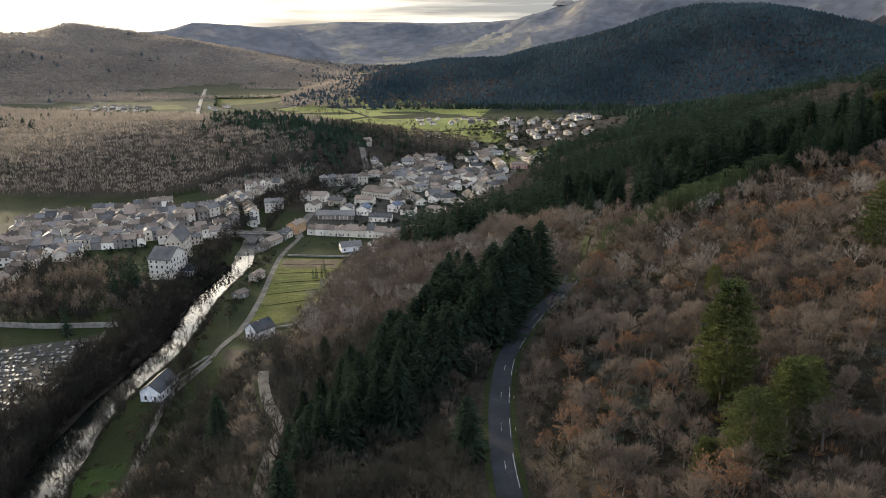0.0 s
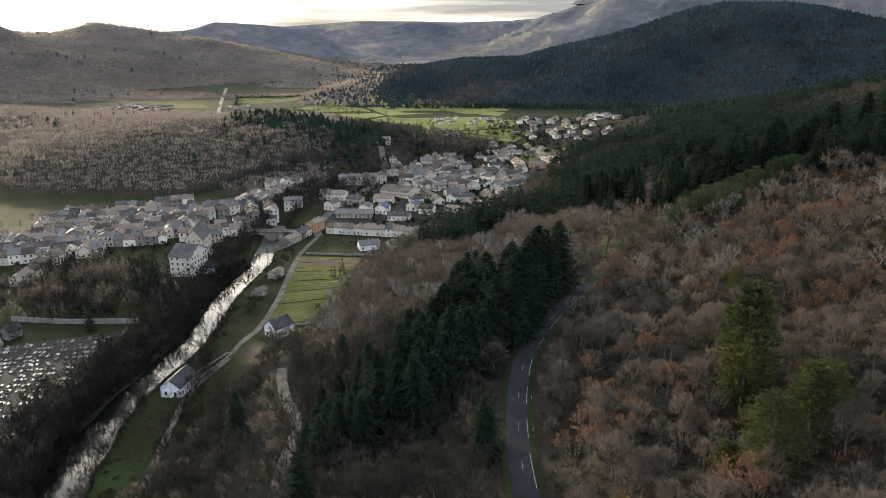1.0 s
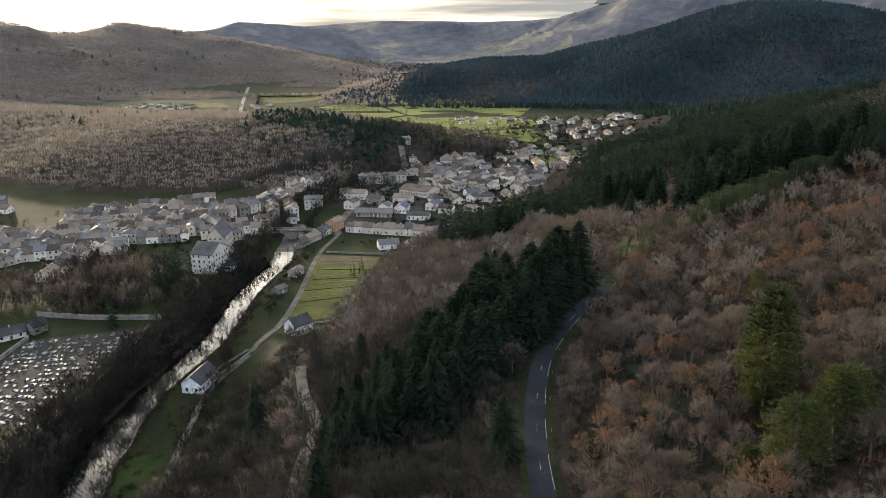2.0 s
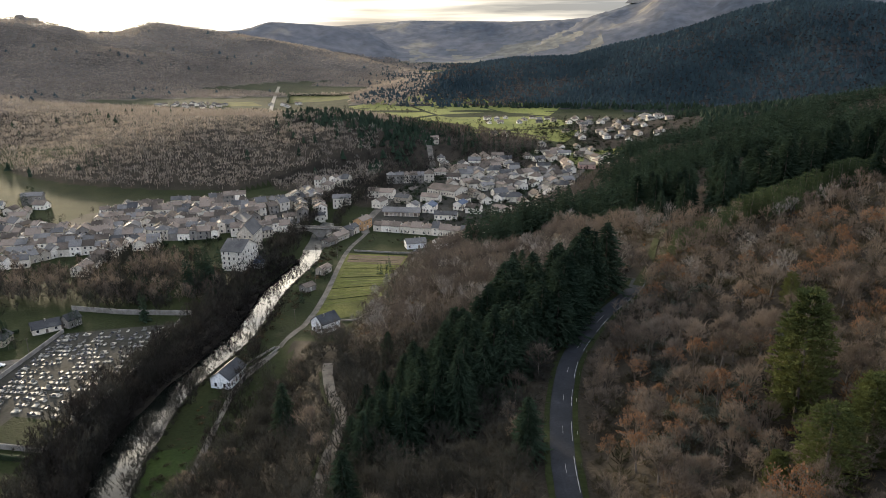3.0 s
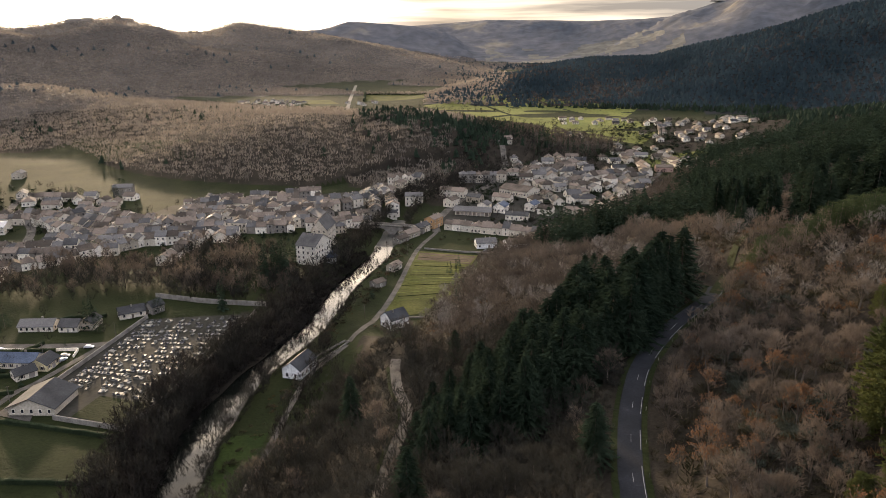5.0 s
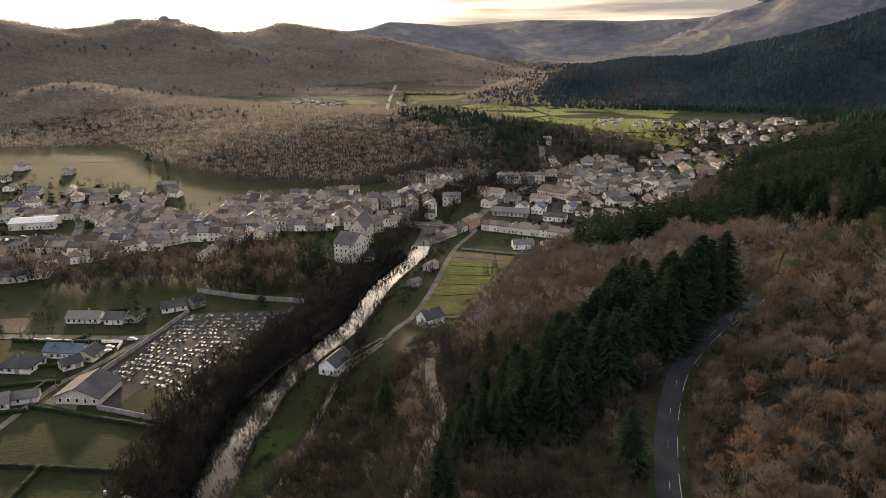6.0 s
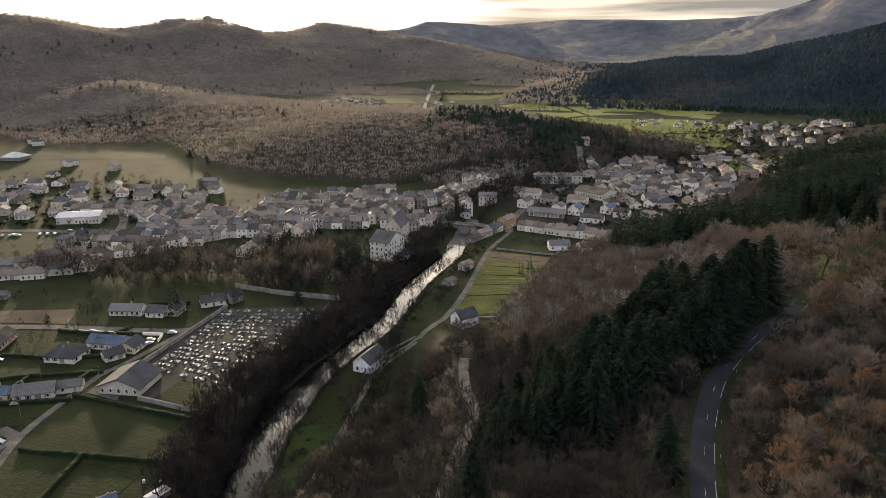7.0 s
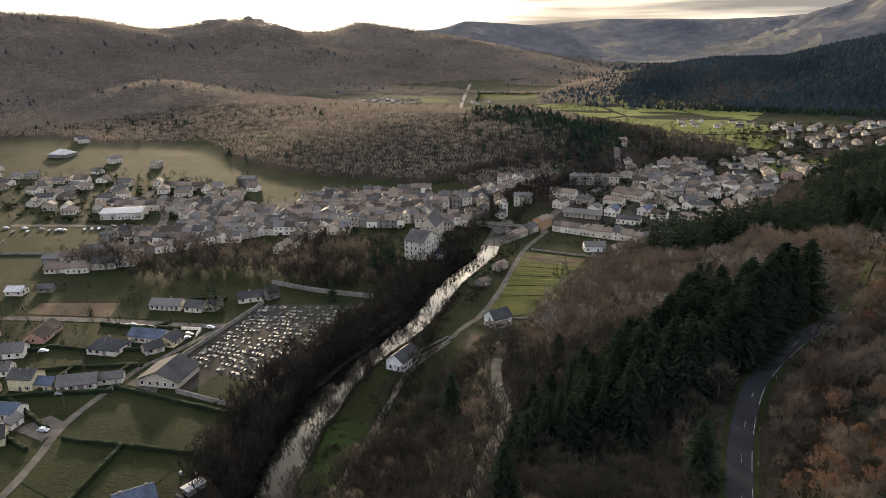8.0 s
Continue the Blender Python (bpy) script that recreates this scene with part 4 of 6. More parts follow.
for p, q, n in (((-152, 1048), (-90, 935), 30), ((-218, 1302), (-116, 1110), 30), ((-285, 1212), (-156, 1050), 40), ((-12, 1148), (90, 1190), 18), ((46, 960), (95, 1000), 12), ((-196, 1348), (83, 1192), 50), ((50, 706), (118, 698), 20)):
    for i in range(n):
        if rnd.random() < 0.35:
            continue
        px0, py0 = p[0] + (q[0] - p[0]) * i / n + rnd.uniform(-3, 3), p[1] + (q[1] - p[1]) * i / n + rnd.uniform(-3, 3)
        h = rnd.uniform(2.5, 6)
        town.append((px0, py0, float(land(px0, py0)) - 0.2, h, h * 1.3))
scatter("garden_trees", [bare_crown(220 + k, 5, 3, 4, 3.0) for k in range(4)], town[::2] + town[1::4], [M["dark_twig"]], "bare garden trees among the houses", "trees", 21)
shrubs = []
for cx0, cy0, rx0, ry0, n in ((-20, 590, 75, 120, 330), (-240, 450, 110, 70, 150), (-470, 450, 130, 80, 200), (70, 750, 60, 90, 150), (130, 930, 100, 120, 200)):
    for _ in range(n):
        a, r = rnd.uniform(0, 6.28), math.sqrt(rnd.random())
        px0, py0, h = cx0 + rx0 * r * math.cos(a), cy0 + ry0 * r * math.sin(a), rnd.uniform(2, 5)
        shrubs.append((px0, py0, float(land(px0, py0)) - 0.1, h, h * rnd.uniform(0.9, 1.5)))
scatter("garden_shrubs", [tuft(320 + k, 42, 0.5, 0.075) for k in range(4)], shrubs, [M["hedge"]], "dark evergreen shrubs between the houses", "shrubs", 29)
scatter("garden_evergreens", [fir_crown(230 + k, 8, 5, 2, 0.3, 0.34, 0.02) for k in range(4)], town[3::4], [M["needle"]], "dark evergreens in the gardens", "trees", 22)

# woods of the far slopes
def far_wood(x0, x1, y0, y1, step, seed, lo, hi):
    a, b, r = jitter(x0, x1, y0, y1, step, seed)
    d = np.hypot(a, b)
    ok = in_view(a, b, 2) & (d > lo) & (d < hi)
    a, b = a[ok], b[ok]
    c = on_sheet(a, b)
    ok = wooded(a, b, land(a, b)) & ~((a > -160) & (a < 430) & (b < 745) & (to_line(a, b, FOOT)[2] > 0))
    # the town and its villas stand in the open
    ok &= (np.hypot((a + 22) / 92, (b - 590) / 125) > 1) & (np.hypot((a + 55) / 45, (b - 690) / 60) > 1)
    ok &= (np.hypot((a - 135) / 105, (b - 925) / 135) > 1) & (np.hypot((a - 70) / 66, (b - 740) / 95) > 1)
    return a[ok], b[ok], c[ok], r


for x0, x1, y0, y1, step, seed, lo, hi, hgt in ((-1100, 900, 300, 1300, 7.4, 41, 300, 1200, 9), (-1900, 1500, 300, 2100, 8.4, 42, 1200, 2100, 8.5), (-2700, 1900, 900, 3300, 16, 43, 2100, 3150, 10)):
    a, b, c, r = far_wood(x0, x1, y0, y1, step, seed, lo, hi)
    out = smooth(850, 1250, np.hypot(a, b))
    share = out * smooth(-330, 240, a + 0.05 * b + 90 * sines(a, b, 63, 260)) + (1 - out) * smooth(60, 160, a) + np.where(a > -100 - 0.05 * b, 0.38, 0.05) * sines(a, b, 61, 330) + 0.75 * (1 - smooth(22, 62, to_line(a, b, [(-225, 800), (-165, 770), (-120, 745)])[0]))
    fir = r.uniform(0, 1, len(a)) < share
    h = hgt * r.uniform(0.7, 1.25, len(a))
    w = h * r.uniform(0.9, 1.35, len(a)) * np.where(fir, 1.35, 1.0) * (1.25 if lo > 1000 else 1.0)
    pl = np.stack([a, b, c - np.where(fir | (lo < 1000), 0.5, 0.2 * h), h, w], 1)
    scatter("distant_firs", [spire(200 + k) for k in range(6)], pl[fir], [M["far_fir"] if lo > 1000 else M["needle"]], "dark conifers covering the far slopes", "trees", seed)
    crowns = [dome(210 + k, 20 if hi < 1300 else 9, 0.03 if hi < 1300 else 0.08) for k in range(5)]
    # bare woods on the right: shade put in through the darker grey_twig colour
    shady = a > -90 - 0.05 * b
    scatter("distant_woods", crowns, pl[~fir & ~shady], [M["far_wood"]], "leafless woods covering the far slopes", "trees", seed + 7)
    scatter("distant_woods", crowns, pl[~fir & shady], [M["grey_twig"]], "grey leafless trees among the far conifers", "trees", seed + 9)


# ---------------------------------------------------------------- houses
def part(name, shape, mats, parent, label=""):
    ob = new(name, shape if isinstance(shape, bpy.types.Mesh) else shape.mesh(name, mats))
    ob.parent = parent
    return tagged(ob, label) if label else ob


def framed(name, w, h, deep, rim, mats):
    """A frame with its sheet set back in it, in one piece."""
    s = Shape()
    a, b = w / 2 + rim, w / 2
    outer, inner = [(-a, -rim), (a, -rim), (a, h + rim), (-a, h + rim)], [(-b, 0), (b, 0), (b, h), (-b, h)]
    s.v = [(p, 0.0, q) for p, q in outer] + [(p, -deep, q) for p, q in outer] + [(p, -deep, q) for p, q in inner] + [(p, -deep * 0.35, q) for p, q in inner]
    for i in range(4):
        j = (i + 1) % 4
        for f in ((i, j, 4 + j, 4 + i), (4 + i, 4 + j, 8 + j, 8 + i), (8 + i, 8 + j, 12 + j, 12 + i)):
            s.f.append(f)
            s.m.append(1)
    s.f.append((12, 13, 14, 15))
    s.m.append(0)
    return s.mesh(name, mats)


def window_mesh(w, h):
    return framed("window", w, h, 0.1, 0.1, [M["glass"], M["render_w"]])


def door_mesh(w, h):
    return framed("door", w, h, 0.09, 0.12, [M["shutter"], M["render_w"]])


WINDOWS = [window_mesh(0.95, 1.5), window_mesh(1.05, 1.35), window_mesh(0.9, 1.25)]
leaf_shape = Shape()
leaf_shape.box(-0.22, -0.06, -0.05, 0.22, -0.02, 1.4)
SHUTTER = leaf_shape.mesh("shutter", [M["shutter"]])
DOORS = [door_mesh(1.1, 2.1), door_mesh(2.3, 2.3)]
TAKEN = []


def free(px0, py0, r):
    return all((px0 - a) ** 2 + (py0 - b) ** 2 > (0.9 * (r + c)) ** 2 for a, b, c in TAKEN)


def house(px0, py0, rot, w, d, h, wall, roof, label, pitch=0.5, hip=False, sides="fbse", chimney=True, seed=0, name="house", over=0.4, blind=False, group="houses of the village", category="house", zbase=None):
    """A house: walls with gables, a thick roof, windows, a door and a chimney. The ridge runs along w."""
    rnd = random.Random(seed * 7 + int(px0 * 3 + py0))
    TAKEN.append((px0, py0, max(w, d) / 2))
    z0 = float(land(px0, py0)) if zbase is None else zbase
    m0 = pose(px0, py0, z0, 0, 0, rot)
    joined = group in ("houses of the village", "villas in their gardens") and math.hypot(px0, py0) > 490 and seed >= 0 and category == "house" and not label.startswith("large")
    e = tagged(new(name), label, category, group)
    e.empty_display_size = 0.3
    e.matrix_basis = m0
    hull, top = Shape(), Shape()        # of a far house: walls with their panes, roof with its chimney

    def put(kind, shape, mats):
        if not joined:
            return part(kind, shape, mats, e)
        dst = hull if kind in ("wall", "window") else top
        k = len(dst.v)
        dst.v.extend(shape.v)
        for f in shape.f:
            dst.f.append(tuple(k + i for i in f))
            dst.m.append(kind in ("window", "chimney"))

    a, b, rise = w / 2, d / 2, pitch * d / 2
    s = Shape()
    ridge = a - b * 0.8 if hip else a
    s.v = [(-a, -b, -1.5), (a, -b, -1.5), (a, b, -1.5), (-a, b, -1.5), (-a, -b, h), (a, -b, h), (a, b, h), (-a, b, h), (a, 0, h + rise), (-a, 0, h + rise)]
    s.f = [(0, 1, 5, 4), (2, 3, 7, 6)] + ([(1, 2, 6, 5), (3, 0, 4, 7)] if hip else [(1, 2, 6, 8, 5), (3, 0, 4, 9, 7)])
    s.m = [0] * 4
    put("wall", s, [wall])
    s = Shape()
    o, th = over, 0.22
    zo = h - o * pitch
    rl, al = ridge + (0 if hip else o), a + o
    low = [(-al, -b - o, zo), (al, -b - o, zo), (al, b + o, zo), (-al, b + o, zo), (-rl, 0, h + rise), (rl, 0, h + rise)]
    s.v = low + [(p[0], p[1], p[2] + th) for p in low]
    s.f = [(6, 7, 11, 10), (8, 9, 10, 11), (0, 4, 5, 1), (2, 5, 4, 3), (0, 1, 7, 6), (2, 3, 9, 8)]
    s.f += [(7, 8, 11), (9, 6, 10), (1, 2, 8, 7), (3, 0, 6, 9)] if hip else [(1, 5, 11, 7), (5, 2, 8, 11), (3, 4, 10, 9), (4, 0, 6, 10)]
    s.m = [0] * len(s.f)
    put("roof", s, [roof])
    if chimney:
        for _ in range(1 + (rnd.random() < 0.35)):
            cx0, cy0 = rnd.uniform(-0.7, 0.7) * ridge, rnd.choice((-1, 1)) * rnd.uniform(0.1, 0.3) * b
            s = Shape()
            zc = h + rise * (1 - abs(cy0) / b)
            s.box(cx0 - 0.35, cy0 - 0.3, zc - 0.3, cx0 + 0.35, cy0 + 0.3, zc + 1.3, 0)
            put("chimney", s, [M["stone"]])
    if joined:
        part("roof", top, [roof, M["stone"]], e)
    if blind:
        if joined:
            part("wall", hull, [wall], e)
        return e
    pane = WINDOWS[rnd.randrange(3)]
    leaves = rnd.random() < 0.6 and math.hypot(px0, py0) < 330
    floors = max(1, int(h / 2.75))
    for side in sides:
        run = w if side in "fb" else d
        n = max(1, int((run - 0.8) / rnd.uniform(2.4, 3.2)))
        for fl in range(floors):
            for i in range(n):
                if rnd.random() < 0.1:
                    continue
                u = ((i + 0.5) / n - 0.5) * (run - 0.6)
                zz = 0.95 + fl * (h / floors)
                me = pane
                if fl == 0 and i == n // 2 and side == "f":
                    me, zz = DOORS[rnd.random() < 0.3], 0.02
                m = {"f": pose(u, -b - 0.002, zz), "b": pose(u, b + 0.002, zz, 0, 0, 180), "s": pose(a + 0.002, u, zz, 0, 0, 90), "e": pose(-a - 0.002, u, zz, 0, 0, -90)}[side]
                if joined:
                    s = Shape()
                    for q in ((-0.5, -0.05, 0), (0.5, -0.05, 0), (0.5, -0.05, 1.4), (-0.5, -0.05, 1.4)):
                        s.v.append(tuple(m @ Vector(q)))
                    s.f, s.m = [(0, 1, 2, 3)], [0]
                    put("window", s, [M["glass"]])
                    continue
                ob = part("door" if me in DOORS else "window", me, None, e)
                ob.matrix_basis = m
                if leaves and me not in DOORS:
                    for q in (-0.82, 0.82):
                        part("shutter", SHUTTER, None, ob).matrix_basis = pose(q, 0, 0)
    if joined:
        part("wall", hull, [wall, M["glass"]], e)
    return e


def seen_sides(px0, py0, rot):
    """The sides of a house that look towards the hill."""
    out = ""
    for side, a in (("f", -90), ("s", 0), ("b", 90), ("e", 180)):
        t = radians(rot + a)
        if math.cos(t) * -px0 + math.sin(t) * -py0 > 0.15 * math.hypot(px0, py0):
            out += side
    return out


WALLS = [M["render_b"], M["render_b"], M["render_w"], M["render_w"], M["stone"]]
ROOFS = [M["tile"], M["tile"], M["tile"], M["slate"], M["slate"]]
TXT = {M["render_b"].name: "beige rendered", M["render_w"].name: "pale rendered", M["stone"].name: "grey stone", M["tile"].name: "weathered clay-tile roof", M["slate"].name: "grey slate roof"}


def terrace(pts, seed, both=True, hmin=4.6, hmax=7.5, gap=2.2, depth=(7.5, 10), skip=0.15):
    """Town houses wall to wall along a street."""
    rnd = random.Random(seed)
    c = along(pts, 1.0)
    for side in ((-1, 1) if both else (1,)):
        k = 0
        while k < len(c) - 4:
            w = rnd.uniform(5.5, 9.5)
            j = min(len(c) - 1, k + int(w))
            p, t = (c[k] + c[j]) / 2, (c[j] - c[k])
            if t.length < 4:
                break
            w = t.length
            t.normalize()
            d = rnd.uniform(*depth)
            nrm = Vector((t.y, -t.x, 0)) * side
            o = p + nrm * (gap + d / 2)
            k = j
            if rnd.random() < skip or not free(o.x, o.y, min(w, d) * 0.42):
                continue
            rot = math.degrees(math.atan2(t.y, t.x)) + (180 if side < 0 else 0)
            rot += rnd.uniform(-3, 3)
            wall, roof = rnd.choice(WALLS), rnd.choice(ROOFS)
            turned = rnd.random() < 0.18
            if turned:
                rot, w, d = rot + 90, d, w
            house(o.x, o.y, rot, w, d, rnd.uniform(hmin, hmax), wall, roof, f"{TXT[wall.name]} village house under a {TXT[roof.name]}",
                  pitch=rnd.uniform(0.42, 0.75), sides=seen_sides(o.x, o.y, rot), seed=seed, hip=rnd.random() < 0.12, over=0.3, name="town_house")
            TAKEN[-1] = (o.x, o.y, min(w, d) * 0.42)


def villas(cx0, cy0, rx0, ry0, n, seed, angle, apart=15, hmin=2.7, hmax=4.8):
    """Detached houses in their gardens."""
    rnd = random.Random(seed)
    made = 0
    for _ in range(n * 30):
        if made >= n:
            break
        a, r = rnd.uniform(0, 6.28), math.sqrt(rnd.random())
        px0, py0 = cx0 + rx0 * r * math.cos(a), cy0 + ry0 * r * math.sin(a)
        d, _, side = to_line(np.array(px0), np.array(py0), FOOT)
        dv, _, _ = to_line(np.array(px0), np.array(py0), RIVER)
        if (side > 0 and d > 25) or dv < 22 or not free(px0, py0, apart / 2):
            continue
        made += 1
        wall, roof = rnd.choice(WALLS[1:4]), rnd.choice(ROOFS)
        rot = angle + rnd.choice((0, 90)) + rnd.uniform(-12, 12)
        k = 0.8 if py0 > 780 else 1.0
        house(px0, py0, rot, k * rnd.uniform(9, 14), k * rnd.uniform(7.5, 10), k * rnd.uniform(hmin, hmax), wall, roof, f"detached {TXT[wall.name]} house under a {TXT[roof.name]}",
              pitch=rnd.uniform(0.5, 0.7), hip=rnd.random() < 0.25, sides=seen_sides(px0, py0, rot), seed=seed, name="villa", group="villas in their gardens")


# single houses that stand out
house(-83.5, 294, 52, 10, 8.5, 5.0, M["white"], M["slate_dark"], "white house with dark slate roof beside the lane", pitch=0.75, seed=1)
house(-109, 241, 83, 13.5, 8, 4.2, M["white"], M["slate_dark"], "white barn with dark slate roof beside the river", pitch=0.75, seed=2, chimney=False, name="barn", category="barn", sides="fse")
house(-159.5, 386, -9, 13.5, 19, 12, M["render_w"], M["slate"], "tall cream building with many windows above the river", pitch=0.55, seed=3)
house(-163, 413, 94, 20, 10, 15, M["render_b"], M["slate"], "steep-roofed stone block behind the tall building", pitch=1.2, seed=4)
house(-147.5, 385, 10, 6, 6, 4, M["white"], M["slate_blue"], "small white annex with pyramid roof", pitch=1.0, hip=True, seed=5)
house(-104, 478, 72, 13, 8, 6.8, M["ochre"], M["tile"], "ochre corner house at the end of the bridge", seed=6)
house(-110.5, 463, 66, 13, 8, 4.6, M["render_b"], M["slate"], "beige house beside the ochre corner house", seed=7)
house(-114.5, 449, 66, 13, 7.5, 3.8, M["render_b"], M["tile"], "low beige house above the river bank", seed=8)
house(-118, 437, 60, 9, 7, 2.8, M["stone"], M["tile"], "low stone outhouse above the river bank", seed=9)
house(-106, 376, 75, 9, 5.5, 3.4, M["render_b"], M["tile"], "small beige garden house beside the lane", seed=10, chimney=False)
house(-107.5, 347, 60, 7, 5.5, 3.0, M["stone"], M["tile"], "small stone garden house beside the lane", seed=11, chimney=False)
house(-60, 433, 20, 13, 9, 3.6, M["white"], M["slate"], "white detached house at the field's end", seed=12)
house(-41, 434, 30, 13, 9, 3.6, M["white"], M["tile"], "white detached house with clay roof at the field's end", seed=13)
house(-51, 573, -28, 27, 21, 4.2, M["render_b"], M["tile"], "large low hall with a pale brown roof", pitch=0.3, seed=14, chimney=False)
house(-415, 405, 28, 30, 20, 5, M["render_w"], M["sheet"], "sports hall with a light sheet roof", pitch=0.2, seed=15, chimney=False, name="sports_hall", category="hall")
house(-392, 531, 20, 16, 9, 7.5, M["stone"], M["slate"], "large stone farmhouse at the meadow's edge", seed=16)
house(-673, 581, 10, 22, 20, 3.5, M["stone"], M["sheet"], "low pavilion with a light pyramid roof", pitch=0.45, hip=True, seed=17, chimney=False, blind=True)
for k, (a, b) in enumerate(((-735, 665), (-720, 655), (-590, 572), (-532, 570))):
    house(a, b, 20 + 30 * k, 13, 9, 5, M["render_b"], M["slate"], "beige house at the foot of the wooded hills", seed=18 + k)
house(-192, 198, 100, 16, 17, 3.2, M["render_b"], M["slate_dark"], "wide pale shed with dark grey roof beside the cemetery", pitch=0.42, over=0.8, seed=22, chimney=False, name="shed", category="shed", sides="e")
# centre, turn, length, depth, eaves, wall, roof, hipped
near_houses = [(-240, 174, 14, 10, 8.5, 5.2, "cream", "slate", False), (-232, 176, 14, 8, 6.5, 2.9, "cream", "slate_blue", False), (-221, 181, 33, 14, 8.5, 2.8, "render_w", "slate", False), (-212, 188.5, 33, 9, 6, 2.5, "render_w", "slate", False),
               (-236, 211, 8, 14, 11, 2.7, "render_w", "slate_dark", True), (-227, 226, 8, 17, 8.5, 3.0, "render_b", "slate_blue", False), (-215.5, 226, 98, 9, 8, 2.9, "cream", "slate_dark", False), (-217, 216.5, 60, 8, 6.5, 2.6, "render_w", "slate", False),
               (-248, 261.5, 14, 16, 8, 2.8, "render_w", "slate", False), (-232.5, 264, 10, 9, 8, 2.9, "render_w", "slate", False), (-226, 268, 100, 9, 7.5, 3.4, "render_b", "slate", False), (-215, 284, 42, 12, 8, 2.8, "render_b", "slate", False),
               (-277, 213, 112, 17, 9, 2.9, "rose", "tile", False), (-275, 192, 32, 17, 9, 2.9, "render_w", "slate", False), (-262, 178, 30, 12, 8, 2.7, "render_w", "slate", False), (-146, 131, 52, 11, 8, 2.8, "render_w", "slate_blue", False),
               (-227, 155, 12, 11, 8, 2.8, "render_w", "slate_blue", False), (-219, 150, 100, 6, 5, 2.3, "render_w", "slate", False), (-217, 139, 45, 12, 9, 3.0, "cream", "slate", False), (-250, 162, 30, 12, 8, 2.8, "render_w", "slate", False),
               (-328, 259, 30, 8, 6, 2.4, "stone", "slate", False), (-339, 250, 20, 9, 7, 2.6, "render_w", "sheet", False), (-300, 200, 30, 13, 9, 2.8, "render_b", "tile", False), (-318, 208, 28, 12, 8, 2.8, "render_w", "slate", False),
               (-346, 309, 24, 13, 9, 8.0, "stone", "slate", False), (-358, 303, 24, 11, 8, 5.0, "render_b", "tile", False), (-369, 299, 24, 10, 7, 3.6, "stone", "slate", False)]
NEAR_WALL = {"cream": "cream", "render_w": "pale", "render_b": "beige", "rose": "rose-pink", "stone": "grey stone"}
for k, (a, b, rot, w, d, h, wall, r, hip) in enumerate(near_houses):
    house(a, b, rot, w, d, h, M[wall], M[r], f"{'tall' if h > 4.5 else 'single-storey'} {NEAR_WALL[wall]} house with a {M[r].name.replace('_', ' ')} roof", pitch=0.6, seed=30 + k, group="houses beside the cemetery", hip=hip, chimney=w > 9)

# the church
church = house(-187, 472, -48, 20, 11, 7.5, M["stone"], M["slate"], "stone church with a round window in its gable", pitch=0.7, sides="f", seed=90, chimney=False, name="church", category="church")
s = Shape()
for r0, r1, deep, mi in ((1.5, 1.15, 0.16, 0), (1.15, 0.0, 0.05, 1)):
    for i in range(16):
        p, q = 6.2832 * i / 16, 6.2832 * (i + 1) / 16
        pts = [(10.0 + deep, r0 * math.cos(p), 6.6 + r0 * math.sin(p)), (10.0 + deep, r0 * math.cos(q), 6.6 + r0 * math.sin(q)), (10.0 + deep, r1 * math.cos(q), 6.6 + r1 * math.sin(q)), (10.0 + deep, r1 * math.cos(p), 6.6 + r1 * math.sin(p))]
        s.face(pts if r1 else pts[:3], mi)
part("round_window", s, [M["granite"], M["glass"]], church)
s = Shape()
s.box(-9.5, -2.0, 7.0, -5.5, 2.0, 14.0)
part("bell_tower", s, [M["stone"]], church)
s = Shape()
s.v = [(-9.9, -2.4, 14.0), (-5.1, -2.4, 14.0), (-5.1, 2.4, 14.0), (-9.9, 2.4, 14.0), (-7.5, 0, 17.5)]
s.f, s.m = [(0, 1, 4), (1, 2, 4), (2, 3, 4), (3, 0, 4), (3, 2, 1, 0)], [0] * 5
part("tower_roof", s, [M["slate"]], church)
# the old town on the far bank
terrace([(-152, 478), (-200, 455), (-260, 440), (-335, 412)], 1, hmax=8.5)
terrace([(-158, 566), (-188, 520), (-240, 500), (-305, 478)], 2)
terrace([(-146, 495), (-158, 530), (-175, 562)], 3, hmax=8.5)
terrace([(-348, 322), (-320, 352), (-304, 380), (-288, 404)], 4, both=False, hmin=4, hmax=6.5)
terrace([(-252, 352), (-257, 400), (-252, 448)], 40, both=False, hmin=4, hmax=6)
terrace([(-335, 412), (-400, 440), (-440, 425)], 5, hmax=6)
terrace([(-200, 480), (-260, 468), (-330, 445), (-390, 462)], 6)
terrace([(-215, 545), (-260, 525), (-320, 505)], 7, hmax=6.8)
terrace([(-285, 385), (-330, 365), (-380, 355)], 8, hmax=6)
terrace([(-170, 445), (-185, 470), (-215, 520)], 9, hmax=8.5)
terrace([(-230, 425), (-300, 400), (-350, 385)], 18, hmax=6.8)
terrace([(-165, 590), (-140, 585)], 19, hmax=9)
villas(-470, 455, 90, 60, 26, 10, 30)
villas(-600, 470, 90, 60, 18, 11, 10, 18)
villas(-390, 500, 60, 25, 8, 12, 10)
villas(-340, 300, 30, 16, 4, 13, 20)
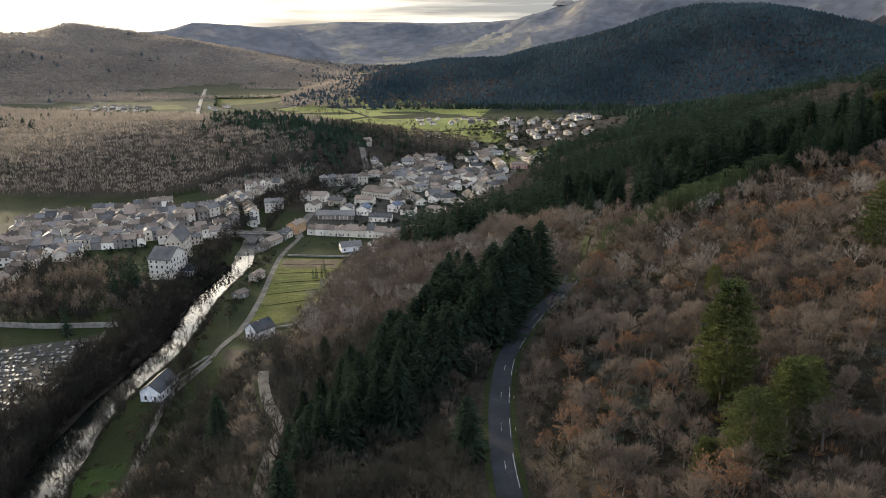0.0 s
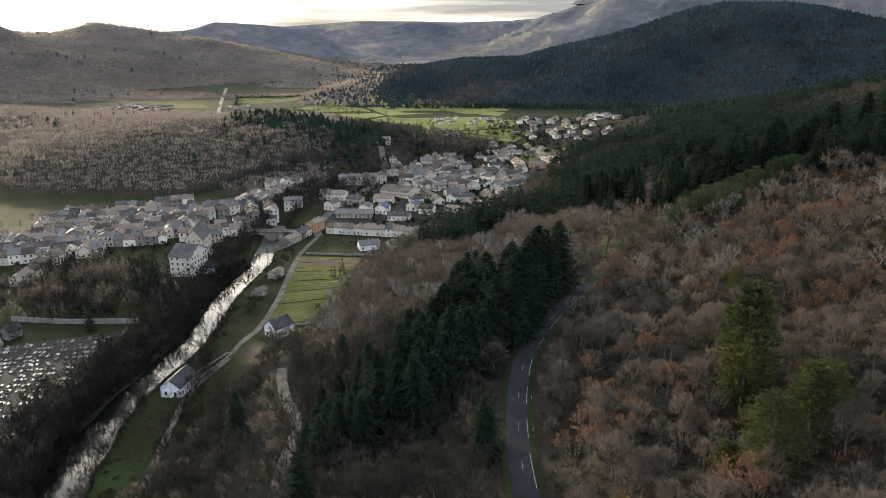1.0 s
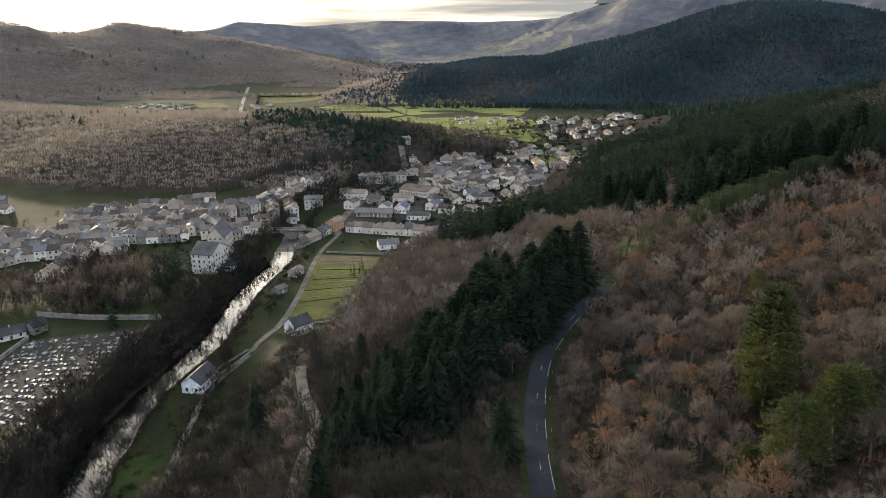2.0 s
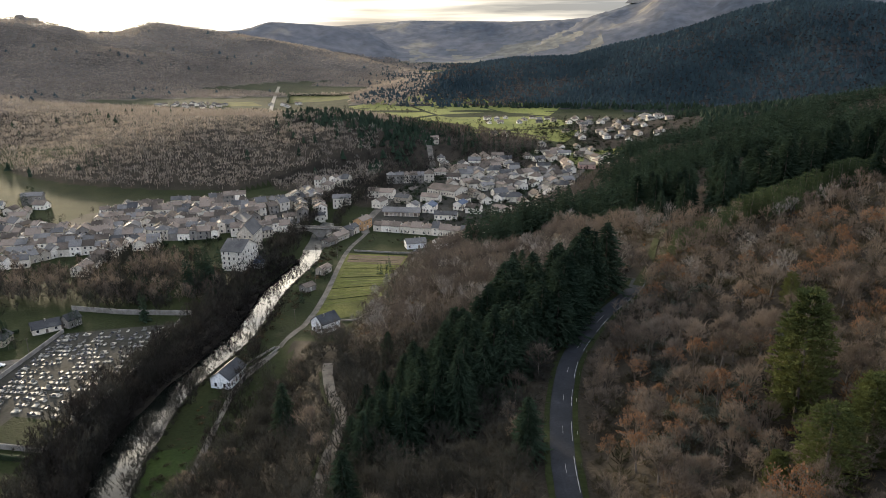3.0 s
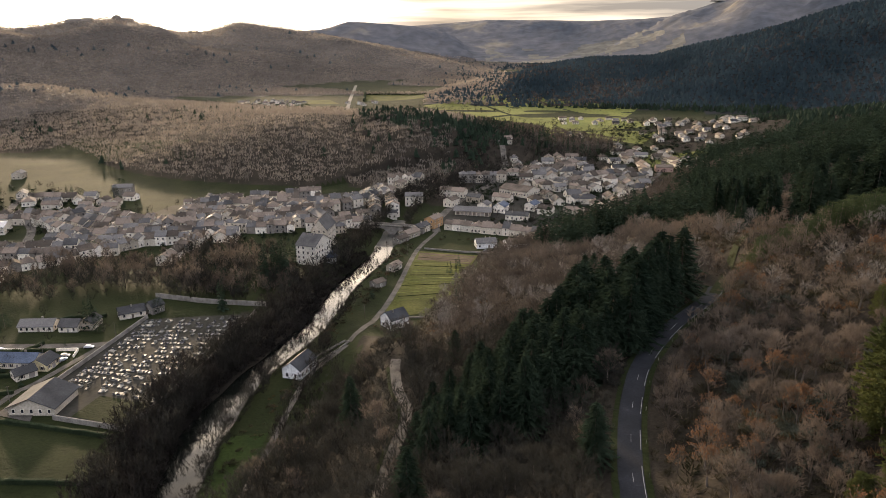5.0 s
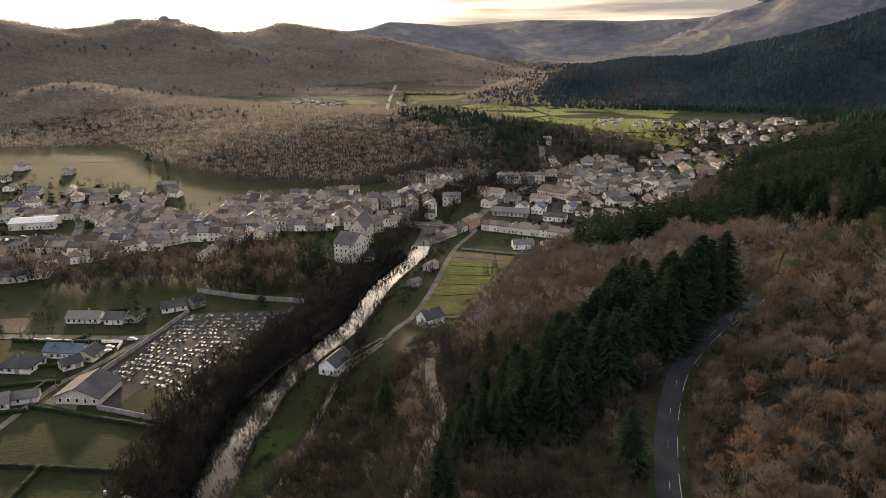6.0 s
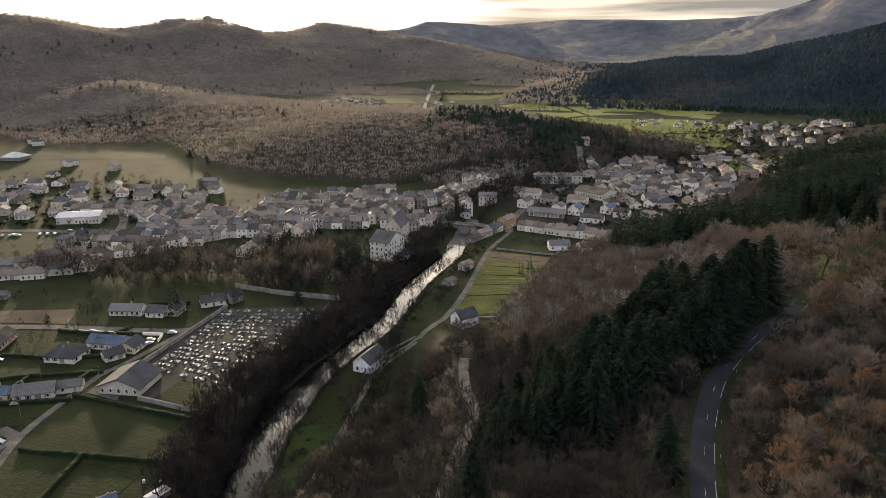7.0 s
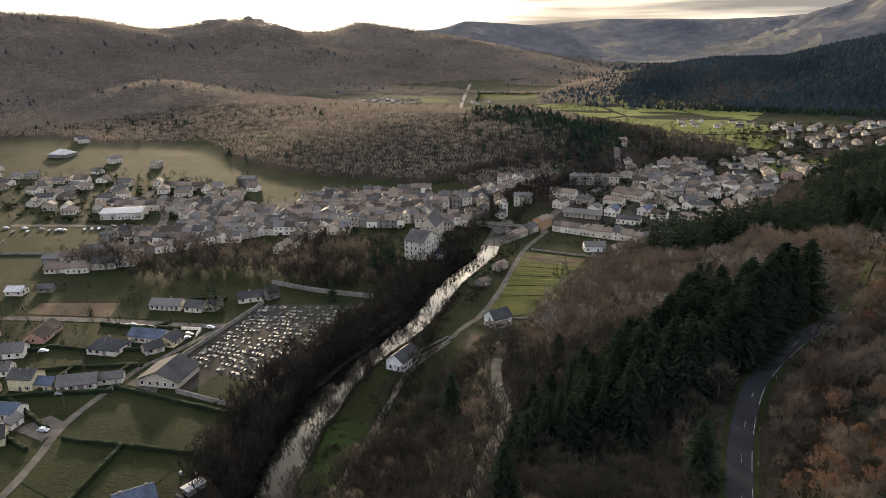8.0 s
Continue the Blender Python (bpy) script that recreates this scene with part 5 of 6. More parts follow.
# the town on the near bank
for k, (a, b, rot, w, d, h, wall, roof, text) in enumerate((
        (-133, 538, 8, 14, 9, 8.0, "render_w", "slate", "tall white block of flats beside the river"), (-110, 559, -12, 11, 8, 5.5, "render_w", "tile", "white house with a clay-tile roof"),
        (-99, 556, -10, 11, 10, 5.2, "render_b", "tile", "beige house with a broad brown roof"), (-101, 531, 70, 12, 8, 5.2, "render_b", "tile", "stone-coloured gabled house under brown tiles"),
        (-84, 543, -20, 12, 8, 4.6, "render_b", "slate", "beige house with a slate roof"), (-73, 520, 75, 9, 8, 5.2, "render_w", "slate", "white gabled house behind the row"),
        (-60, 520, 80, 12, 9, 4.6, "render_w", "slate_blue", "house with a large blue slate roof"), (-46, 503, -4, 17, 8, 3.6, "render_w", "slate", "low white house with a grey roof"),
        (-37, 528, 70, 11, 8, 4.6, "render_w", "slate_blue", "white house with a blue slate roof"), (-26, 519, -15, 11, 9, 4.4, "render_w", "tile", "white house with a clay-tile roof"),
        (-62, 546, -15, 15, 9, 4.6, "render_b", "tile", "beige house with a brown roof"), (-6, 552, 60, 10, 8, 4.4, "render_w", "slate", "white gabled house by the street"),
        (-5, 520, -10, 14, 9, 4.0, "render_w", "tile", "white house at the edge of the wood"), (-19, 586, 30, 11, 8, 4.4, "render_w", "slate", "white gabled house by the street"),
        (76, 690, 8, 16, 8, 4.6, "rose", "tile", "long reddish house below the green field"), (104, 705, 15, 9, 8, 4.2, "render_w", "tile", "white house beside the green field"), (118, 745, 20, 9, 8, 4.0, "render_w", "tile", "small white house in the green field"))):
    house(a, b, rot, w, d, h, M[wall], M[roof], text, pitch=0.5, sides=seen_sides(a, b, rot), seed=60 + k)
arcade = house(-80, 510, -4, 27, 8, 3.6, M["render_b"], M["slate"], "long low arcaded building with a slate roof", pitch=0.55, sides="", seed=80, over=1.3, chimney=False)
for i in range(9):
    s = Shape()
    s.box(-12.6 + i * 3.15 - 0.2, -5.1, -0.2, -12.6 + i * 3.15 + 0.2, -4.7, 2.9)
    part("pillar", s, [M["render_w"]], arcade)
for i in range(8):
    part("door", DOORS[1], None, arcade).matrix_basis = pose(-11 + i * 3.15, -4.002, 0.02)
terrace([(-14, 456), (-58, 463), (-95, 471)], 20, both=False, hmin=4.4, hmax=5.8, gap=0, depth=(8, 10), skip=0)
terrace([(-66, 606), (-84, 604), (-108, 597)], 22, both=False, hmin=6, hmax=8, gap=0, depth=(8, 10), skip=0)
terrace([(-66, 655), (-74, 700), (-90, 765)], 23, both=False, hmin=3.6, hmax=4.6, skip=0.6)
terrace([(-14, 590), (12, 620), (50, 655)], 25, hmax=5.5, gap=4)
villas(5, 590, 55, 80, 36, 26, 20, 12.5)
villas(-40, 680, 45, 60, 24, 27, 15, 14)
villas(62, 740, 50, 80, 24, 28, 20, 15)
villas(140, 930, 80, 110, 34, 29, 10, 17)
villas(20, 1040, 120, 30, 16, 30, 10, 20)
villas(195, 1000, 22, 20, 6, 31, 10, 13, 6, 9)
villas(-35, 880, 30, 14, 5, 32, 10, 16)
villas(-560, 1200, 70, 45, 22, 33, 10, 17)
villas(-400, 1250, 40, 40, 6, 34, 10, 18)

# the stone bridge
bridge = tagged(new("bridge"), "stone arch bridge with parapets over the river", "bridge")
bridge.matrix_basis = pose(-130, 461, 0, 0, 0, -5)
for cx0 in (-10, 10):
    s = Shape()
    n, span = 12, 9.5
    for y0 in (-2.6, 2.6):
        for i in range(n):
            a0, a1 = math.pi * i / n, math.pi * (i + 1) / n
            x0, x1 = cx0 - span * 0.8 * math.cos(a0), cx0 - span * 0.8 * math.cos(a1)
            z0, z1 = 4.6 * math.sin(a0) - 0.6, 4.6 * math.sin(a1) - 0.6
            s.face([(x0, y0, z0), (x1, y0, z1), (x1, y0, 5.4), (x0, y0, 5.4)])
            if y0 < 0:
                s.face([(x0, y0, z0), (x0, 2.6, z0), (x1, 2.6, z1), (x1, y0, z1)])
    part("arch", s, [M["stone"]], bridge)
for x0, x1 in ((-23, -17.6), (-2.4, 2.4), (17.6, 23)):
    s = Shape()
    s.box(x0, -2.6, -3, x1, 2.6, 5.4)
    part("pier", s, [M["stone"]], bridge)
s = Shape()
s.box(-24, -2.9, 5.4, 24, 2.9, 5.9)
part("deck", s, [M["gravel"]], bridge)
for y0 in (-2.9, 2.6):
    s = Shape()
    s.box(-24, y0, 5.9, 24, y0 + 0.3, 6.8)
    part("parapet", s, [M["stone"]], bridge)


# ---------------------------------------------------------------- gardens, cemetery and lanes of the near valley floor
def fence_line(name, pts, thick, high, mat, label, category, ragged=0.0, step=4.0, top=None, group=""):
    """A wall or hedge that follows the ground from point to point."""
    rnd = random.Random(str(pts))
    c = []
    for p, q in zip(pts[:-1], pts[1:]):
        n = max(1, int(math.hypot(q[0] - p[0], q[1] - p[1]) / step))
        c += [Vector((p[0] + (q[0] - p[0]) * i / n, p[1] + (q[1] - p[1]) * i / n, 0)) for i in range(n)]
    c.append(Vector((*pts[-1], 0)))
    s = Shape()
    for k, p in enumerate(c):
        t = (c[min(k + 1, len(c) - 1)] - c[max(k - 1, 0)]).normalized()
        nrm = Vector((t.y, -t.x, 0)) * thick / 2
        z = float(land(p.x, p.y))
        hh = high * (1 + ragged * rnd.uniform(-1, 1))
        r = 1 + ragged * rnd.uniform(-1, 1)
        for sx, zz in ((-1.05, z - 0.3), (-1.0 * r, z + hh * 0.85), (-0.6 * r, z + hh), (0.6 * r, z + hh), (1.0 * r, z + hh * 0.85), (1.05, z - 0.3)):
            s.v.append((p.x + nrm.x * sx, p.y + nrm.y * sx, zz))
        if k:
            for j in range(5):
                b = (k - 1) * 6 + j
                s.f.append((b, b + 1, b + 7, b + 6))
                s.m.append(0)
    s.f += [tuple(range(6)), tuple(range(len(s.v) - 6, len(s.v)))]
    s.m += [0, 0]
    return tagged(new(name, s.mesh(name, [mat])), label, category, group)


LANE_WEST = [(-183, 112), (-187, 124), (-193, 138), (-202, 157), (-207, 181), (-210, 203), (-208, 212), (-206, 248)]
ribbon("lane", LANE_WEST, 3.0, 0.16, M["gravel"], "pale muddy lane between the gardens", "lane", wobble=0.05)
ribbon("street", [(-204, 252), (-216, 247.5), (-254, 239), (-283, 232), (-312, 223), (-360, 207)], 5, 0.18, M["gravel"], "narrow street beside the cemetery", "street")
ribbon("street", [(-470, 352), (-400, 376), (-345, 352), (-352, 318), (-340, 300)], 6, 0.18, M["gravel"], "pale street beside the playing field", "street")
ribbon("street", [(-345, 352), (-390, 420), (-440, 455), (-470, 500)], 6, 0.18, M["gravel"], "pale street between the villas", "street")
ribbon("street", [(-92, 770), (-72, 668), (-70, 625), (-96, 545), (-104, 490), (-99, 464)], 6, 0.2, M["gravel"], "pale main street through the town", "street")
ribbon("street", [(-16, 462), (10, 530), (45, 600), (75, 700), (90, 830)], 5.5, 0.2, M["gravel"], "pale street through the town", "street")
ribbon("street", [(-550, 1662), (-450, 1320), (-396, 1145)], 6.5, 0.4, M["stone"], "straight pale road far up the valley", "street", step=12)
field("churchyard", [(-200, 193), (-151, 190), (-158, 296), (-205, 280)], M["yard"], "gravelly grey-brown cemetery ground", 0.08, category="cemetery ground")
field("lawn", [(-176, 192), (-152, 190), (-153, 206), (-176, 208)], M["grass"], "mown grass corner of the cemetery", 0.16, 6, "lawn")
fence_line("cemetery_wall", [(-205, 282), (-203, 250), (-200, 212), (-198, 207)], 0.5, 2.0, M["stone"], "grey rubble stone cemetery wall", "wall")
fence_line("cemetery_wall", [(-181, 189), (-151, 187), (-150, 240), (-156, 298)], 0.5, 2.0, M["stone"], "grey rubble stone cemetery wall", "wall")
fence_line("avenue_wall", [(-218, 309), (-190, 306), (-154, 307)], 0.5, 2.6, M["stone"], "long pinkish stone wall under bare trees", "wall")
fence_line("field_wall", [(-64, 316), (-72, 306), (-90, 303)], 0.5, 0.8, M["stone"], "low stone wall at the field corner", "wall")
for k, h in enumerate(([(-205, 181), (-231, 169), (-243, 160)], [(-210, 203), (-236, 192), (-262, 176)], [(-213, 186), (-215, 203)], [(-236, 192), (-231, 169)], [(-214, 218), (-241, 208), (-262, 205)], [(-233, 246), (-236, 215)],
                       [(-204, 152), (-222, 158), (-236, 163)], [(-200, 140), (-224, 146)], [(-194, 149), (-172, 153), (-139, 158)], [(-172, 153), (-163, 118)], [(-262, 232), (-245, 234), (-222, 240)], [(-262, 205), (-275, 190)],
                       [(-206, 184), (-152, 182)], [(-250, 268), (-242, 275), (-226, 280)])):
    fence_line("hedge", h, 1.5, 1.7, M["hedge"], "dark clipped garden hedge", "hedge", 0.16, 1.6, group="garden hedges")
for k, c in enumerate(([(-236, 176), (-212, 186), (-214, 202), (-236, 192)], [(-236, 208), (-215, 206), (-216, 222), (-238, 222)], [(-243, 160), (-208, 160), (-207, 178), (-232, 168)], [(-216, 251), (-262, 242), (-266, 275), (-215, 285)])):
    field("lawn", c, M["grass"], "dull green garden lawn", 0.1, 6, "lawn")
field("yard", [(-152, 478), (-162, 582), (-330, 505), (-340, 402)], M["yard"], "trodden grey-brown ground between old houses", 0.08, 20, "yard")
field("yard", [(-104, 486), (-10, 456), (52, 640), (-84, 690)], M["yard"], "trodden grey-brown ground between the houses", 0.08, 20, "yard")
field("ploughed_plot", [(-309, 230), (-266, 241), (-276, 258), (-314, 244)], M["soil"], "ploughed brown garden plot", 0.13, 6)

# graves in rows
rnd = random.Random(5)


def grave(w, l, high, head, mat, mat2):
    e = tagged(new("grave"), "pale granite grave with a headstone" if mat is M["granite"] else "dark granite grave with a headstone", "grave", "graves in the cemetery")
    s = Shape()
    s.box(-w / 2, -l / 2, -0.1, w / 2, l / 2, high)
    part("slab", s, [mat], e)
    s = Shape()
    s.v = [(-w * 0.45, l / 2 - 0.2, high), (w * 0.45, l / 2 - 0.2, high), (w * 0.45, l / 2, high), (-w * 0.45, l / 2, high),
           (-w * 0.45, l / 2 - 0.2, head * 0.8), (w * 0.45, l / 2 - 0.2, head * 0.8), (w * 0.45, l / 2, head * 0.8), (-w * 0.45, l / 2, head * 0.8), (0, l / 2 - 0.2, head), (0, l / 2, head)]
    s.f = [(0, 1, 5, 8, 4), (2, 3, 7, 9, 6), (1, 2, 6, 5), (3, 0, 4, 7), (4, 8, 9, 7), (8, 5, 6, 9)]
    s.m = [0] * 6
    part("headstone", s, [mat2], e)
    return e


graves = [grave(1.1, 2.2, 0.25, 0.9, M["granite"], M["granite"]), grave(1.6, 2.3, 0.3, 1.1, M["granite"], M["dark_granite"]), grave(1.1, 2.1, 0.25, 1.0, M["dark_granite"], M["dark_granite"]),
          grave(1.8, 2.4, 0.4, 1.3, M["granite"], M["granite"]), grave(1.0, 2.0, 0.2, 0.8, M["granite"], M["granite"])]
spots = []
A, B, C, D = Vector((-196, 212, 0)), Vector((-153, 206, 0)), Vector((-159, 293, 0)), Vector((-203, 278, 0))
for r_ in range(17):
    v = (r_ + 0.5) / 17
    p, q = A.lerp(D, v), B.lerp(C, v)
    n = 25
    for i in range(n):
        u = (i + 0.5) / n
        if abs(u - 0.34) < 0.03 or abs(u - 0.7) < 0.03 or rnd.random() < 0.3:
            continue
        o = p.lerp(q, u)
        spots.append((o.x + rnd.uniform(-0.25, 0.25), o.y + rnd.uniform(-0.6, 0.6)))
for k, (a, b) in enumerate(spots[:290]):
    m = pose(a, b, float(land(a, b)) + 0.08, 0, 0, rnd.choice((-4, 0, 4, 178, 183)))
    if k < len(graves):
        graves[k].matrix_basis = m
    else:
        copy_thing(graves[rnd.choice((0, 0, 1, 2, 2, 2, 2, 3, 4, 4))], m)

# cars
def car():
    e = tagged(new("car"), "small parked car with dark windows", "car", "parked cars")
    s = Shape()
    prof = [(-2.0, 0.3), (2.0, 0.3), (2.05, 0.75), (1.2, 0.9), (0.55, 1.42), (-1.2, 1.45), (-1.9, 0.95), (-2.05, 0.8)]
    for yy in (-0.82, 0.82):
        s.v += [(p, yy * (0.86 if q > 1.2 else 1), q) for p, q in prof]
    n = len(prof)
    s.f = [tuple(range(n))[::-1], tuple(range(n, 2 * n))] + [(i, (i + 1) % n, n + (i + 1) % n, n + i) for i in range(n)]
    s.m = [0] * len(s.f)
    part("body", s, [M["car"]], e)
    s = Shape()
    s.v = [(-1.1, -0.79, 0.98), (0.95, -0.79, 0.98), (0.5, -0.735, 1.35), (-1.1, -0.735, 1.37), (-1.1, 0.79, 0.98), (0.95, 0.79, 0.98), (0.5, 0.735, 1.35), (-1.1, 0.735, 1.37)]
    s.f = [(0, 1, 2, 3), (7, 6, 5, 4), (1, 5, 6, 2), (4, 0, 3, 7)]
    s.m = [0] * 4
    part("windows", s, [M["glass"]], e)
    for xx in (-1.25, 1.25):
        for yy in (-0.8, 0.8):
            s = Shape()
            s.limb((xx, yy - 0.1, 0.31), (xx, yy + 0.1, 0.31), 0.31, 0.31, 10)
            s.f += [tuple(range(10)), tuple(range(10, 20))]
            s.m += [0, 0]
            part("wheel", s, [M["tyre"]], e)
    return e


first_car = car()
for k, (a, b, rot) in enumerate(((-205, 151, 10), (-427, 356, 25), (-440, 352, 25), (-453, 349, 22), (-212, 232, 80), (-246, 236, 12), (-465, 344, 24), (-58, 421, 60), (-40, 423, 20), (-400, 378, 30), (-383, 372, -20), (-352, 322, 70))):
    m = pose(a, b, float(land(a, b)) + 0.2, 0, 0, rot)
    if k:
        copy_thing(first_car, m)
    else:
        first_car.matrix_basis = m


# rows in the crop field, and the bare strip at its end
crop = [o for o in scene.objects if o.name.startswith("crop_field")][0]
rnd = random.Random(8)
for k in range(15):
    v = (k + 4.6) / 20
    a, b = Vector((-92, 300, 0)).lerp(Vector((-101, 416, 0)), v), Vector((-66, 318, 0)).lerp(Vector((-62, 413, 0)), v)
    a, b = a.lerp(b, rnd.uniform(0.02, 0.1)), a.lerp(b, rnd.uniform(0.86, 0.97))
    s = Shape()
    n, wd = 12, rnd.uniform(0.35, 0.7)
    for i in range(n + 1):
        p = a.lerp(b, i / n)
        z = float(land(p.x, p.y)) + 0.1
        w = wd * rnd.uniform(0.6, 1.3)
        s.v += [(p.x, p.y - w, z), (p.x, p.y, z + rnd.uniform(0.12, 0.3)), (p.x, p.y + w, z)]
        if i:
            q = (i - 1) * 3
            s.f += [(q, q + 3, q + 4, q + 1), (q + 1, q + 4, q + 5, q + 2)]
            s.m += [0, 0]
    part("crop_row", s, [M["grass"] if k % 3 == 1 else M["lush2"]], crop)
field("fallow_strip", [(-97, 396), (-99, 412), (-63, 411), (-64, 394)], M["soil"], "brown fallow strip at the field's end", 0.2, 8)
field("back_garden", [(-98, 424), (-97, 446), (-72, 444), (-72, 421)], M["grass"], "fenced back garden of rough grass", 0.12, 6)
fence_line("garden_wall", [(-98, 421), (-72, 418), (-52, 418), (-34, 424)], 0.4, 1.1, M["stone"], "low pale garden wall", "wall")

c = along(ROAD[:7] + [(46, 236)], 1.0)
rnd = random.Random(3)
for off, gap, run, w in ((2.2, 5, 8, 0.14), (0.3, 11, 3, 0.1)):
    k = 20
    while k < len(c) - 12:
        n = run + rnd.randrange(4)
        s = Shape()
        for i in range(n + 1):
            p, t = c[k + i], (c[k + i + 1] - c[k + i - 1]).normalized()
            nrm = Vector((t.y, -t.x, 0))
            for side in (-w / 2, w / 2):
                v = p + nrm * (off + side)
                s.v.append((v.x, v.y, 50.27 - 10 * float(smooth(225, 330, v.y))))
            if i:
                s.f.append((2 * i - 2, 2 * i, 2 * i + 1, 2 * i - 1))
                s.m.append(0)
        part("road_marking", s, [M["paint"]], road)
        k += n + gap + rnd.randrange(3)
# marker posts along the outer edge
for k in range(30, len(c) - 20, 14):
    p, t = c[k], (c[k + 1] - c[k - 1]).normalized()
    v = p + Vector((t.y, -t.x, 0)) * 3.3
    s = Shape()
    s.limb((0, 0, -0.2), (0, 0, 1.0), 0.07, 0.06, 6)
    s.f.append(tuple(range(6, 12)))
    s.m.append(0)
    tagged(new("marker_post", s.mesh("marker_post", [M["granite"]])), "short pale marker post beside the road", "post", "posts along the road").matrix_basis = pose(v.x, v.y, 50.1)

# ruin and rocks on the skyline
rnd = random.Random(12)
for az, r, w, h in ((9.55, 3180, 110, 26), (-37.9, 1508, 60, 6), (-37.2, 1514, 40, 5), (-35.3, 1556, 30, 9), (-34.9, 1562, 60, 5)):
    p = polar(az, r + 790, z=0)
    s = Shape()
    n = 9
    ring = [[(w / 2 * q * math.cos(6.2832 * i / n) * rnd.uniform(0.75, 1.2), w / 3 * q * math.sin(6.2832 * i / n) * rnd.uniform(0.75, 1.2), zz * rnd.uniform(0.85, 1.15)) for i in range(n)] for q, zz in ((1.25, -6.0), (1.0, h * 0.5), (0.75, h * 0.9), (0.3, h))]
    s.v = [v for rr in ring for v in rr]
    for lv in range(3):
        for i in range(n):
            j = (i + 1) % n
            s.f.append((lv * n + i, lv * n + j, lv * n + n + j, lv * n + n + i))
            s.m.append(0)
    s.f.append(tuple(range(3 * n, 4 * n)))
    s.m.append(0)
    tagged(new("rock_outcrop", s.mesh("rock_outcrop", [M["stone"]])), "jagged dark rocks on the ridge crest", "rock", "rocks on the ridge").matrix_basis = pose(p[0], p[1], float(land(p[0], p[1])))


# more of the far valley floor
for c in ([(-410, 1290), (-300, 1360), (-330, 1460), (-450, 1420)], [(-510, 1200), (-440, 1230), (-480, 1290), (-560, 1260)]):
    field("pasture", c, M["crop"], "dull green pasture far up the valley", n=16)
fence_line("field_hedge", [(-412, 1286), (-452, 1424), (-330, 1466)], 4, 4, M["hedge"], "dark field hedge far up the valley", "hedge", 0.5, 6)

# small things round the gardens
for k, (a, b) in enumerate(((-143, 147), (-138, 148))):
    s = Shape()
    s.limb((0, 0, 0), (0, 0, 1.1), 0.62, 0.6, 10)
    s.limb((0, 0, 1.1), (0, 0, 1.25), 0.6, 0.2, 10)
    s.f.append(tuple(range(30, 40)))
    s.m.append(0)
    tagged(new("water_tank", s.mesh("water_tank", [M["sheet"]])), "small white water tank beside the hedge", "tank", "tanks beside the hedge").matrix_basis = pose(a, b, float(land(a, b)))
house(-134, 142, 75, 6, 3.2, 1.9, M["stone"], M["sheet"], "low garden shed with a light sheet roof", pitch=0.2, chimney=False, seed=60, name="garden_shed", category="shed", sides="f", group="sheds in the gardens")
for k, (a, b) in enumerate(((-134, 137), (-133, 134))):
    e = tagged(new("woodpile"), "stacked firewood beside the shed", "woodpile", "woodpiles beside the shed")
    e.matrix_basis = pose(a, b, float(land(a, b)), 0, 0, 75)
    for i in range(9):
        for j in range(4):
            s = Shape()
            s.limb((-0.5, 0, 0), (0.5, 0, 0), 0.16, 0.16, 6)
            s.f += [tuple(range(6)), tuple(range(6, 12))]
            s.m += [0, 0]
            part("log", s, [M["bark"]], e).matrix_basis = pose(0, i * 0.34 + 0.17 * (j % 2), 0.16 + j * 0.29)
# the walled pen beside the lane
fence_line("pen_wall", [(-106.5, 247), (-101.5, 262), (-98.5, 272)], 0.35, 0.9, M["stone"], "low concrete pen wall beside the lane", "wall")
fence_line("pen_wall", [(-109, 252), (-104.5, 264), (-101, 273), (-98.5, 272)], 0.35, 0.9, M["stone"], "low concrete pen wall beside the lane", "wall")


def pole(a, b, high):
    e = tagged(new("utility_pole"), "slender grey utility pole with a crossarm", "pole", "poles along the lanes")
    e.matrix_basis = pose(a, b, float(land(a, b)), 0, 0, 30)
    s = Shape()
    s.limb((0, 0, -0.5), (0, 0, high), 0.15, 0.1, 7)
    s.f.append(tuple(range(7, 14)))
    s.m.append(0)
    part("post", s, [M["bark"]], e)
    s = Shape()
    s.box(-0.7, -0.05, high - 0.5, 0.7, 0.05, high - 0.38)
    part("crossarm", s, [M["bark"]], e)


for a, b in ((-205, 196), (-221, 232), (-212, 166), (-206, 259), (-262, 243), (-100, 300), (-104, 352), (-105, 405), (-228, 190)):
    pole(a, b, 7.5)

